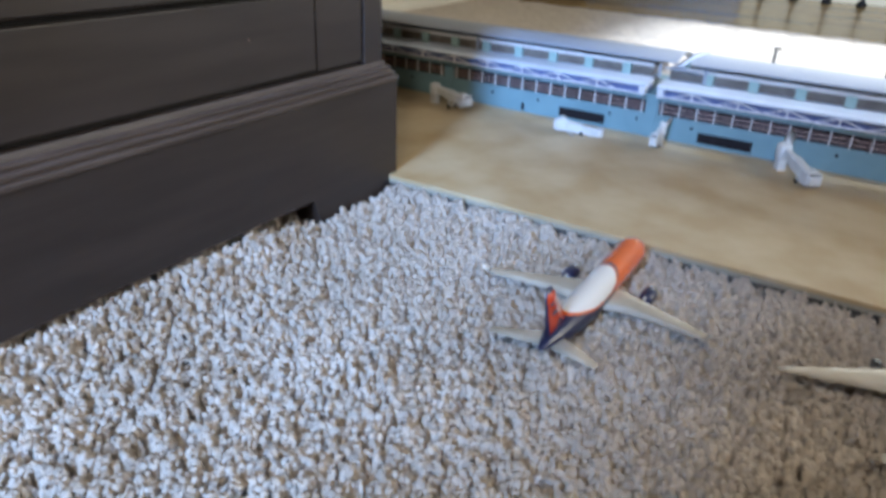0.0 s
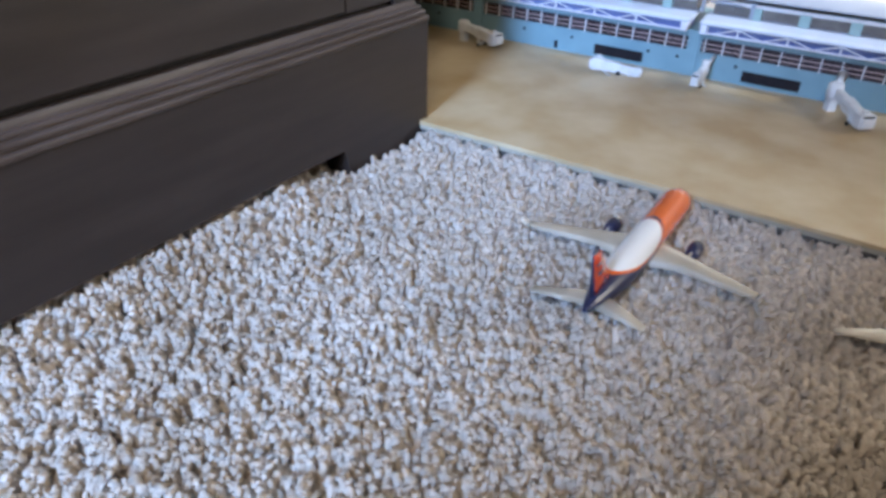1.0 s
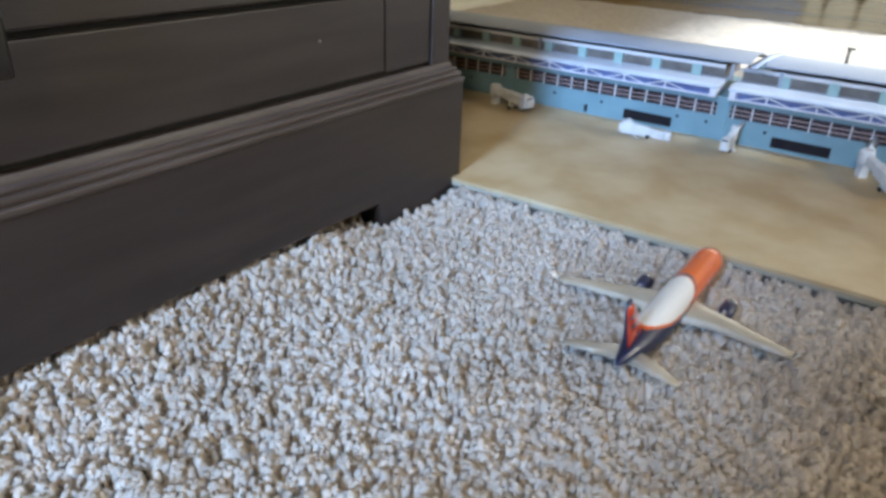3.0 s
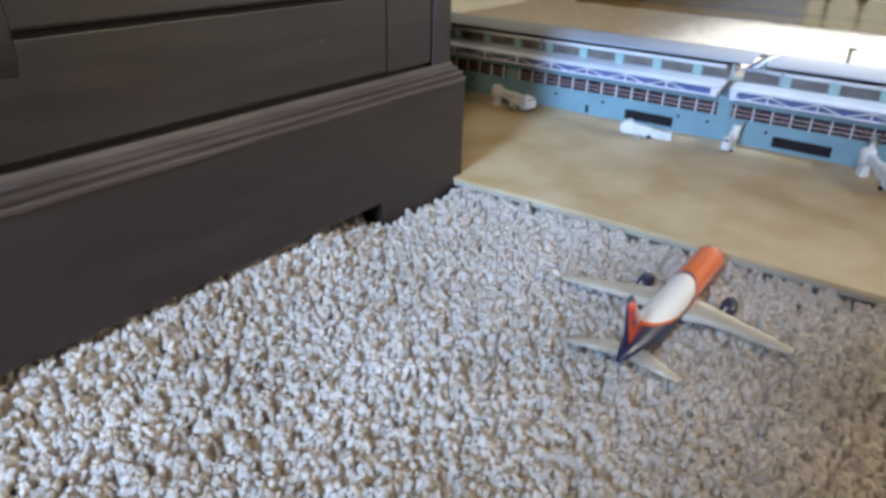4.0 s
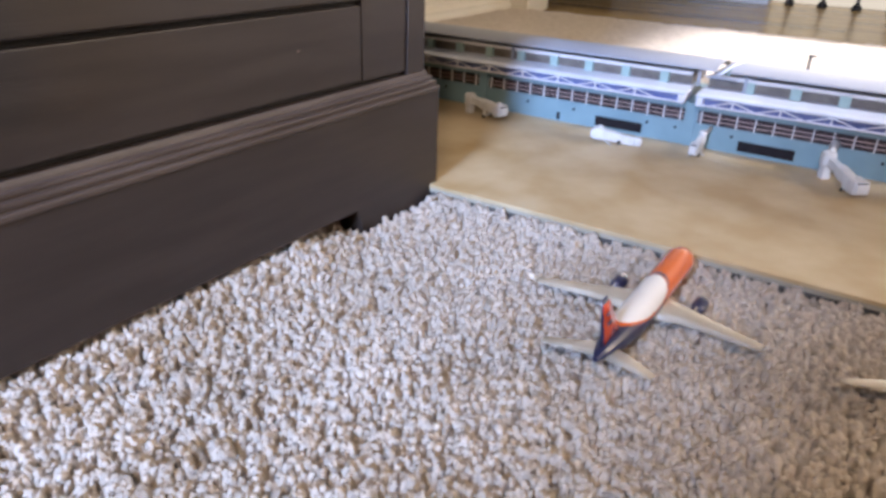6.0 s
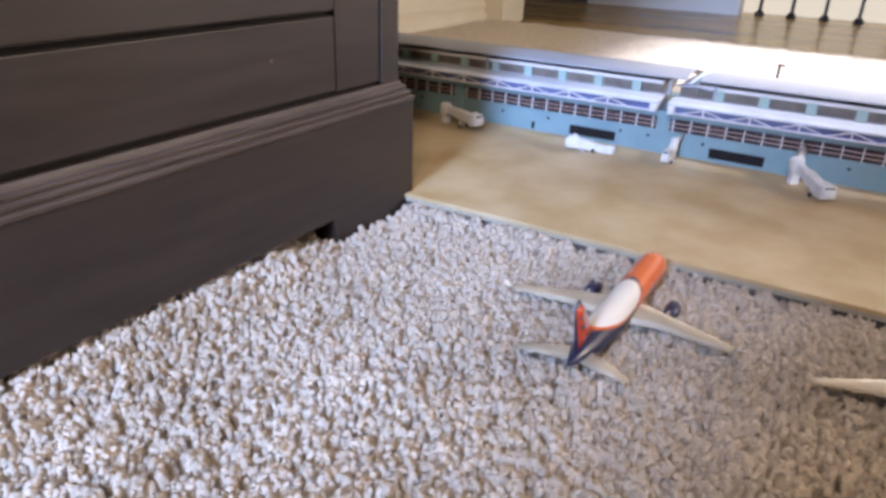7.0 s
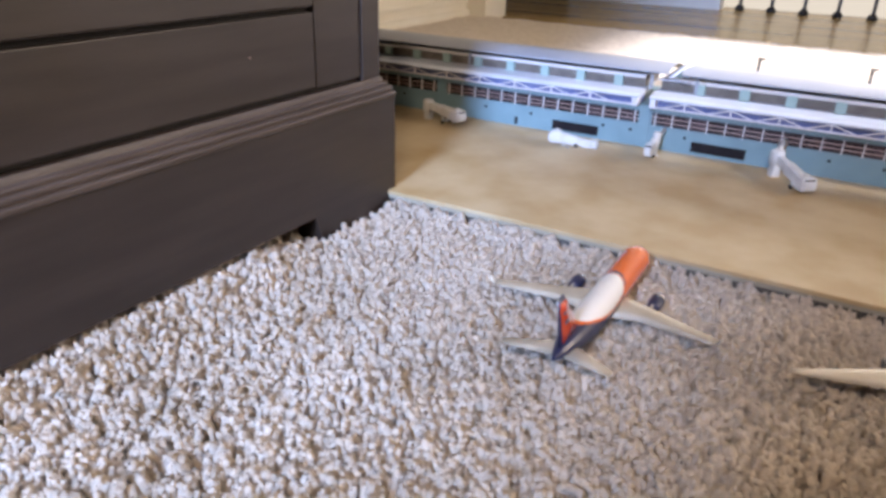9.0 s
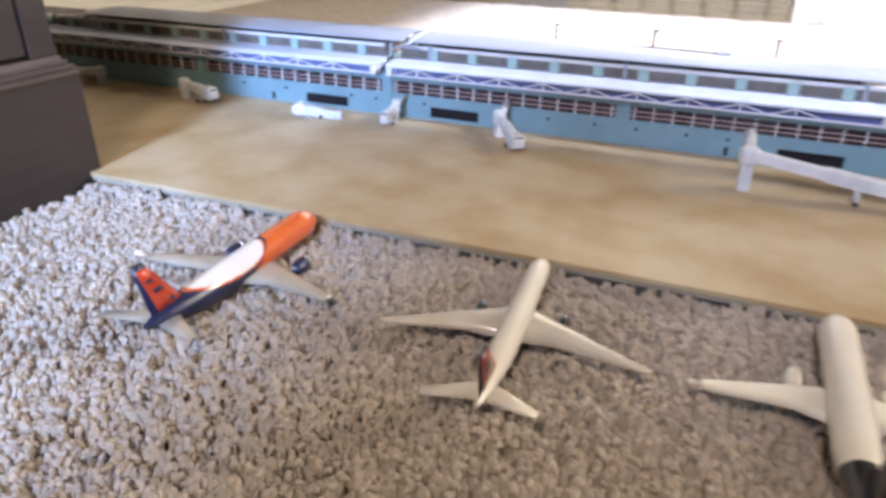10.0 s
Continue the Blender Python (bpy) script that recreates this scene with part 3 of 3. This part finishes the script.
                top.append((x, y, z))
                low.append((x, y, z - 0.0016))
            return top + low[::-1]
        bm = loft([ring(a, 0.15), ring(a + 0.018, 0.65), ring(a + 0.045, 0.95), ring(a + 0.075), ring(b)] if a < 0 else [ring(a), ring(b)])
        for f in bm.faces:
            f.smooth = False
        part("roof_shell", bm, M_ROOF, r)
        if a < 0:
            for k in range(6):
                x = a + 0.004 + 0.011 * k
                part("end_bar", boxes((x - 0.0008, x + 0.0008, CY - 0.004, CY - 0.0025, 0.0842, 0.1012)), M_MULLION, r, "thin pale bar at the roof's end")
        n = 2
        for k in range(n + 1):
            x = a + 0.02 + k * (b - a - 0.04) / n
            part("bracket", boxes((x - 0.002, x + 0.002, CY - 0.0065, CY - 0.003, 0.0840, 0.1022), bevel=0.0003), M_ROOF, r, "thin grey roof bracket")
    # broken corner of roof sticking up at the joint
    flap = thing("loose_roof_piece", "broken white roof corner sticking up at the joint", "model part", pose(0, 0, 0))
    part("flap", loft([[(0.196, CY - 0.006, 0.1015), (0.203, CY - 0.007, 0.1015), (0.203, CY - 0.006, 0.103), (0.196, CY - 0.005, 0.103)],
                       [(0.206, CY + 0.012, 0.113), (0.214, CY + 0.011, 0.113), (0.214, CY + 0.012, 0.1145), (0.206, CY + 0.013, 0.1145)],
                       [(0.224, CY + 0.030, 0.118), (0.230, CY + 0.029, 0.119), (0.230, CY + 0.030, 0.120), (0.224, CY + 0.031, 0.119)]]), M_CANOPY, flap)
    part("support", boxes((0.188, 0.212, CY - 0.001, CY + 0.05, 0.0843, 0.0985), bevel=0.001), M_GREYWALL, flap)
    part("torn_edge", loft([[(0.180, CY - 0.006, 0.0985), (0.186, CY - 0.008, 0.0970), (0.186, CY - 0.006, 0.0985)], [(0.200, CY - 0.005, 0.1005), (0.203, CY - 0.008, 0.0975), (0.203, CY - 0.005, 0.0995)],
                            [(0.224, CY - 0.006, 0.0975), (0.225, CY - 0.008, 0.0960), (0.225, CY - 0.006, 0.0970)]]), M_CANOPY, flap)
    part("gusset", loft([[(0.199, CY + 0.004, 0.0985), (0.209, CY + 0.004, 0.0985), (0.209, CY + 0.006, 0.0985)], [(0.209, CY + 0.012, 0.1115), (0.211, CY + 0.012, 0.1115), (0.211, CY + 0.014, 0.1115)]]), M_POST, flap,
         "muted green gusset")


build_terminal()


wire = thing("loose_wire", "thin grey wire with a small plug lying on the roof", "wire", pose(0, 0, 0))
run = [(0.405, 0.4265, 0.1036), (0.428, 0.418, 0.1066), (0.452, 0.409, 0.1094), (0.492, 0.396, 0.1126), (0.532, 0.386, 0.1139), (0.572, 0.382, 0.1142)]
bm = bmesh.new()
for p, q in zip(run, run[1:]):
    rod(p, q, 0.0009, 6, bm)
part("lead", bm, M_STRIP, wire)
part("plug", boxes((0.571, 0.587, 0.3785, 0.3855, 0.1138, 0.1172), bevel=0.0008), M_JET, wire, "small pale grey plug")


# ---------------------------------------------------------------- jetways
def build_jetway(p, q, top, drop, wide=0.011, gate=None, bogie=0.8):
    """From the rotunda at p to the cab at q; top: height of the rotunda, drop: how far the cab lies lower."""
    p, q = Vector((*p, 0)), Vector((*q, 0))
    ln = (q - p).length
    ang = math.degrees(math.atan2(q.y - p.y, q.x - p.x))
    j = thing("jetway", "pale grey plastic model jetway standing on the board", "model jetway", pose(p.x, p.y, ZB, 0, 0, ang), "jetways by the terminal")
    h = top - ZB
    w = wide / 2
    part("rotunda", lathe([(w * 1.15, max(0.0, h - 0.016)), (w * 1.25, max(0.001, h - 0.014)), (w * 1.25, h - 0.002), (w, h)], 12), M_JET, j)
    if h > 0.018:
        part("column", boxes((-w * 0.75, w * 0.75, -w * 0.75, w * 0.75, 0, h - 0.015), bevel=0.0008), M_JET, j)

    def tube(x0, x1, half, z0, z1, hh):
        return loft([[(x0, -half, z0 - hh), (x0, half, z0 - hh), (x0, half, z0), (x0, half * 0.6, z0 + 0.0012), (x0, -half * 0.6, z0 + 0.0012), (x0, -half, z0)],
                     [(x1, -half, z1 - hh), (x1, half, z1 - hh), (x1, half, z1), (x1, half * 0.6, z1 + 0.0012), (x1, -half * 0.6, z1 + 0.0012), (x1, -half, z1)]])
    zt = lambda x: h - 0.002 - drop * x / ln
    for name, x0, x1, half, hh in (("inner_tunnel", 0.0, 0.55 * ln, w * 0.62, 0.0095), ("outer_tunnel", 0.45 * ln, ln, w * 0.88, 0.0115)):
        lower = 0.0 if x0 else 0.001
        bm = tube(x0, x1, half, zt(x0) - lower, zt(x1) - lower, hh)
        for f in bm.faces:
            f.smooth = False
        part(name, bm, M_JET, j)
    bm = boxes((ln - 0.004, ln + 0.010, -w * 1.3, w * 1.3, zt(ln) - 0.013, zt(ln) + 0.002), bevel=0.0015)
    part("cab", bm, M_JET, j)
    part("roof_unit", boxes((ln - 0.001, ln + 0.004, -w * 0.4, w * 0.4, zt(ln) + 0.0015, zt(ln) + 0.005), bevel=0.0007), M_JET, j)
    for s in (-1, 1):
        x0, x1 = 0.48 * ln, ln - 0.006
        bm = loft([[(x, s * w * 0.885, zt(x) - 0.0065), (x, s * w * 0.93, zt(x) - 0.0065), (x, s * w * 0.93, zt(x) - 0.0050), (x, s * w * 0.885, zt(x) - 0.0050)] for x in (x0, x1)])
        part("side_rib", bm, M_JET, j)
    part("cab_window", boxes((ln + 0.0098, ln + 0.0103, -w * 0.95, w * 0.95, zt(ln) - 0.0015, zt(ln) + 0.0008)), M_DARK, j, "narrow dark cab window")
    part("stair", loft([[(ln - 0.006, w * 1.3, zt(ln) - 0.012), (ln - 0.003, w * 1.3, zt(ln) - 0.012), (ln - 0.003, w * 1.3 + 0.003, zt(ln) - 0.012), (ln - 0.006, w * 1.3 + 0.003, zt(ln) - 0.012)],
                        [(ln - 0.006 - min(0.012, zt(ln) * 0.5), w * 1.3, 0.0), (ln - 0.003 - min(0.012, zt(ln) * 0.5), w * 1.3, 0.0), (ln - 0.003 - min(0.012, zt(ln) * 0.5), w * 1.3 + 0.003, 0.0), (ln - 0.006 - min(0.012, zt(ln) * 0.5), w * 1.3 + 0.003, 0.0)]])
         if zt(ln) > 0.016 else boxes((ln - 0.006, ln - 0.003, w * 1.3, w * 1.3 + 0.003, 0, 0.004)), M_JET, j)
    part("cab_hood", boxes((ln + 0.009, ln + 0.013, -w * 1.05, w * 1.05, zt(ln) - 0.011, zt(ln) - 0.001), bevel=0.001), M_JET, j)
    xb = bogie * ln
    leg = part("bogie", boxes((xb - 0.0016, xb + 0.0016, -w, -w + 0.002, 0.003, zt(xb) - 0.009), (xb - 0.0016, xb + 0.0016, w - 0.002, w, 0.003, zt(xb) - 0.009),
                              (xb - 0.002, xb + 0.002, -w, w, 0.003, 0.0055)), M_JET, j)
    for s in (-1, 1):
        part("wheel", lathe([(0.0024, -0.001), (0.0027, 0), (0.0024, 0.001)], 10, pose(xb, s * w, 0.0027, 90, 0, 0)), M_TYRE, leg, "small dark wheel")
    if gate:
        g = Matrix.Translation((p.x, p.y, ZB)) @ pose(0, 0, 0, 0, 0, ang)
        d = g.inverted() @ Vector(gate)
        part("link", rod((0, 0, h - 0.008), d, w * 0.75, 4), M_JET, j)


for p, q, top, drop, wide, gate, bogie in (
        ((-0.290, 0.290), (-0.372, 0.272), 0.040, 0.004, 0.012, None, 0.8),
        ((-0.122, 0.281), (-0.068, 0.267), 0.040, 0.005, 0.013, None, 0.62),
        ((0.129, 0.279), (0.086, 0.262), 0.0225, -0.009, 0.009, None, 0.5),
        ((0.203, 0.296), (0.2015, 0.278), 0.041, 0.010, 0.0075, (0.206, 0.3215, 0.040), 0.8),
        ((0.343, 0.294), (0.377, 0.250), 0.043, 0.012, 0.013, (0.345, 0.3215, 0.047), 0.8),
        ((0.621, 0.226), (0.775, 0.2285), 0.0555, 0.022, 0.0155, (0.619, 0.262, 0.060), 0.64)):
    build_jetway(p, q, top, drop, wide, gate, bogie)


# ---------------------------------------------------------------- model aircraft
def build_plane(label, m, L, S, D, sections, fin_mats, wing_mat, stab_mat, engine_mat, winglet, sweep=0.25, chord=0.20, tipc=0.05, root=0.36, fin_h=0.24, stab=0.215, dihedral=0.085, fin=(0.79, 0.915, 0.185, 0.08), ahead=0.085, out=0.33, girth=0.27, gear=0.17):
    """A model airliner with its nose at y = 0 pointing to +y. sections: (start, material) along the length."""
    t = thing("model_airliner", label, "model airplane", m, "model airliners in a row on the carpet")
    R, GEAR = D / 2, 0.0075
    knots = [(0.0, 0.03, -0.22), (0.006, 0.30, -0.20), (0.018, 0.52, -0.15), (0.04, 0.74, -0.09), (0.075, 0.92, -0.03), (0.11, 1.0, 0), (0.25, 1, 0),
             (0.62, 1, 0), (0.68, 0.99, 0.01), (0.72, 0.96, 0.03), (0.78, 0.88, 0.08), (0.84, 0.76, 0.14), (0.90, 0.58, 0.22), (0.96, 0.34, 0.30), (1.0, 0.12, 0.34)]
    stations = [knots[0]]
    for p, q in zip(knots, knots[1:]):
        n = max(1, round((q[0] - p[0]) / (0.006 if len(sections) > 2 else 0.02)))
        stations += [tuple(u + (v - u) * k / n for u, v in zip(p, q)) for k in range(1, n + 1)]
    N = 64 if len(sections) > 2 else 32
    rings = [[(R * r * math.cos(a), -L * s, R * (dz + r * math.sin(a))) for a in (2 * math.pi * k / N for k in range(N))] for s, r, dz in stations]
    mats = list(dict.fromkeys(mt for _, mt in sections))
    slots = [mats.index([mt for s, mt in sections if (p[0] + q[0]) / 2 >= s][-1]) for p, q in zip(stations, stations[1:])]
    bm = loft(rings, slots=slots)
    bm.faces.ensure_lookup_table()
    if len(sections) > 2:
        # a white saddle on the back, rimmed in the nose colour, over a dark rear belly
        for i in range(len(slots)):
            s = (stations[i][0] + stations[i + 1][0]) / 2
            for j in range(N):
                u = math.sin(2 * math.pi * (j + 0.5) / N)
                low = 0.24 + 0.8 * max(0, (0.495 - s) / 0.11) ** 2 + 1.0 * max(0, (s - 0.58) / 0.25) ** 1.6
                if u > low:
                    k = 1
                elif s < 0.52 - 0.10 * (u + 0.6) or (u > low - 0.13 and s < 0.84):
                    k = 0
                else:
                    k = 2
                bm.faces[i * N + j].material_index = k
    fus = part("fuselage", bm, mats, t)
    # cockpit glass
    part("cockpit_window", loft([[(x * R * 0.46, -L * 0.030 - abs(x) * R * 0.22, R * 0.34), (x * R * 0.52, -L * 0.040 - abs(x) * R * 0.22, R * 0.56)] for x in (-1, -0.5, 0, 0.5, 1)],
                                closed=False, caps=False), M_BLACK, fus, "dark cockpit window")

    def foil(x, y, z, c, th, up=(0, 0, 1)):
        pts = [(0, 0), (0.08, 0.5), (0.3, 0.85), (0.6, 0.6), (1, 0.05), (0.6, -0.35), (0.3, -0.5), (0.08, -0.35)]
        u = Vector(up)
        return [Vector((x, y - a * c, z)) + u * (b * th) for a, b in pts]
    half = S / 2
    for side in (-1, 1):
        rows = []
        for f in (0.0, 0.12, 0.36, 0.65, 0.93, 1.0):
            x = side * f * half
            c = (L * chord * 1.25) * (1 - f / 0.36) + L * chord * 0.72 * f / 0.36 if f < 0.36 else L * (chord * 0.72 + (tipc - chord * 0.72) * (f - 0.36) / 0.64)
            y = -L * (root + sweep * f)
            rows.append(foil(x, y, -R * 0.45 + f * half * dihedral, c if f < 1 else c * 0.8, 0.0022 - 0.0012 * f))
        w = part("wing", loft(rows), wing_mat, t)
        if winglet:
            x = side * half
            y = -L * (root + sweep)
            z = -R * 0.45 + half * dihedral
            a = foil(x, y - 0.001, z, L * tipc * 0.8, 0.0010, (side, 0, 0))
            b = foil(x + side * 0.004, y - 0.010, z + winglet, L * tipc * 0.4, 0.0007, (side, 0, 0))
            part("winglet", loft([a, b]), M_WHITE, w)
        # engine
        ex, ey, ez = side * half * out, -L * (root + sweep * 0.30) + L * ahead, -R * 0.72
        er = D * girth
        e = part("engine", lathe([(er * 0.80, 0), (er * 0.95, -0.0015), (er, -0.005), (er * 0.98, -0.010), (er * 0.84, -0.0145), (er * 0.66, -0.017), (er * 0.60, -0.017), (er * 0.40, -0.020)], 20,
                                 pose(ex, ey, ez, -90, 0, 0)), engine_mat, t)
        part("intake_lip", lathe([(er * 0.74, 0.0006), (er * 0.95, 0.0004), (er * 0.96, -0.0022), (er * 0.8, -0.0012)], 16, pose(ex, ey, ez, -90, 0, 0)), M_METAL, e, "bright metal intake lip")
        part("pylon", boxes((ex - 0.0008, ex + 0.0008, ey - 0.022, ey - 0.006, ez + er * 0.6, -R * 0.38)), wing_mat, t)
        # main gear
        gx, gy = side * D * 0.42, -L * (root + gear)
        g = part("gear_leg", rod((gx, gy, -R * 0.6), (gx, gy, -R - GEAR), 0.0009), M_METAL, t)
        for o in (-0.0016, 0.0016):
            part("wheel", lathe([(0.0026, -0.0011), (0.0030, 0), (0.0026, 0.0011)], 12, pose(gx + o, gy, -R - GEAR, 0, 90, 0)), M_TYRE, g, "black rubber wheel")
        # tailplane
        rows = [foil(side * f * S * stab, -L * (0.855 + 0.115 * f), R * 0.16 + f * 0.003, L * (0.105 - 0.065 * f), 0.0013 - 0.0006 * f) for f in (0, 0.5, 1)]
        part("tailplane", loft(rows), stab_mat, t)
    g = part("nose_gear_leg", rod((0, -L * 0.11, -R * 0.8), (0, -L * 0.11, -R - GEAR), 0.0008), M_METAL, t)
    part("wheel", lathe([(0.0020, -0.0012), (0.0023, 0), (0.0020, 0.0012)], 12, pose(0, -L * 0.11, -R - GEAR, 0, 90, 0)), M_TYRE, g, "black rubber wheel")
    # fin, in an edge colour with inset panels
    rows = []
    lead = lambda f: fin[0] + (fin[1] - fin[0]) * f
    deep = lambda f: fin[2] + (fin[3] - fin[2]) * f
    for f in (0, 0.25, 0.6, 1.0):
        rows.append(foil(0, -L * lead(f), R * 0.45 + f * L * (fin_h - 0.08), L * deep(f), 0.0022 - 0.0010 * f, (1, 0, 0)))
    tail = part("fin", loft(rows), fin_mats[0], t)
    if len(fin_mats) > 1:
        for s in (-1, 1):
            def plate(f0, f1, c0, c1, d):
                q = []
                for k in range(5):
                    f = f0 + (f1 - f0) * k / 4
                    y, c, z = -L * lead(f), L * deep(f), R * 0.45 + f * L * (fin_h - 0.08)
                    q += [[(s * 0.0006, y - c0 * c, z), (s * (0.0021 - 0.0008 * f + d), y - c0 * c, z), (s * (0.0021 - 0.0008 * f + d), y - (c0 + c1) / 2 * c, z), (s * (0.0014 - 0.0005 * f + d), y - c1 * c, z), (s * 0.0004, y - c1 * c, z)]]
                return loft(q)
            part("fin_flash", plate(0.04, 0.90, 0.06, 0.80, 0), fin_mats[1], tail, "orange-red flash")
            for f0, f1, c0, c1 in ((0.16, 0.22, 0.20, 0.46), (0.42, 0.50, 0.28, 0.62), (0.64, 0.69, 0.34, 0.66)):
                part("fin_mark", plate(f0, f1, c0, c1, 0.0003), fin_mats[0], tail, "dark navy mark")
    return t


build_plane("model airliner with orange nose, white middle and navy tail", pose(0.2705, -0.0082, 0.0152, 1.73, -1.1, -1.3), 0.196, 0.172, 0.0245,
            ((0.0, M_ORANGE), (0.36, M_WHITE), (0.65, M_NAVY)), (M_NAVY, M_RED), M_WING, M_WING, M_NAVY, 0.0075,
            sweep=0.170, chord=0.182, tipc=0.052, root=0.36, fin_h=0.298, stab=0.224, dihedral=0.022, fin=(0.80, 0.950, 0.160, 0.05), ahead=0.100, out=0.378, girth=0.24, gear=0.225)
build_plane("slim cream-white model airliner with a dark red fin", pose(0.481, -0.008, 0.0150, 0, 0, 4.0), 0.190, 0.176, 0.0170,
            ((0.0, M_CREAM),), (M_NAVY, M_MAROON), M_CREAM_SHADE, M_CREAM, M_BLACK, 0.0, sweep=0.29, chord=0.20, tipc=0.03, root=0.34, stab=0.19, dihedral=0.04, ahead=0.055, girth=0.24)
build_plane("cream-white model airliner with a glossy black tail", pose(0.684, -0.0155, 0.0175, 0, 0, -0.4), 0.202, 0.158, 0.0235,
            ((0.0, M_CREAM), (0.78, M_BLACK)), (M_BLACK,), M_CREAM, M_WHITE, M_CREAM, 0.006, sweep=0.175, chord=0.168, root=0.365)

# ---------------------------------------------------------------- small masts on the far carpet
for x, y, h in ((0.234, 1.00, 0.041), (0.435, 1.00, 0.043), (0.663, 1.00, 0.040)):
    t = thing("model_mast", "tiny dark model light mast on a flat foot", "model mast", pose(x, y, ZC - 0.002), "model masts on the carpet")
    part("pole", lathe([(0.0042, 0.001), (0.0032, 0.004), (0.0028, h)], 8), M_MAST, t)
    part("foot", lathe([(0.009, 0), (0.012, 0.0012), (0.004, 0.002)], 14), M_JET, t, "flat pale foot")
    part("lamp_head", boxes((-0.004, 0.010, -0.003, 0.003, h - 0.001, h + 0.002), bevel=0.0005), M_MAST, t)

# ---------------------------------------------------------------- stair rail in the hall
for k in range(18):
    x = -0.047 + 0.1205 * k
    t = thing("baluster", "slim black iron baluster with a round shoe", "baluster", pose(x, 2.655, -0.018), "balusters of the stair rail")
    part("rod", boxes((-0.0065, 0.0065, -0.0065, 0.0065, 0.0, 0.92), bevel=0.001), M_IRON, t)
    part("shoe", lathe([(0.017, 0), (0.019, 0.004), (0.019, 0.012), (0.013, 0.020), (0.009, 0.024)], 14), M_IRON, t, "round iron base shoe")

# ---------------------------------------------------------------- hall floor boards
W = 0.057
lengths = (0.9, 1.2, 0.75, 1.05)
planks = {}
for r in range(21):
    x, k = -3.4 + 0.31 * (r * 7 % 5), r
    while x < 3.08:
        k += 1
        ln = lengths[(k * 3 + r) % 4]
        a, b = max(x, -2.48), min(x + ln, 3.08)
        if b - a > 0.03:
            n = round(b - a, 3)
            if n not in planks:
                planks[n] = mesh_of("plank", boxes((0.0008, n - 0.0008, 0.0006, W - 0.0006, -0.026, -0.018), bevel=0.0008), M_OAK)
            shared("plank", planks[n], hall_floor, pose(a, NORTH + 0.003 + r * W, 0))
        x += ln
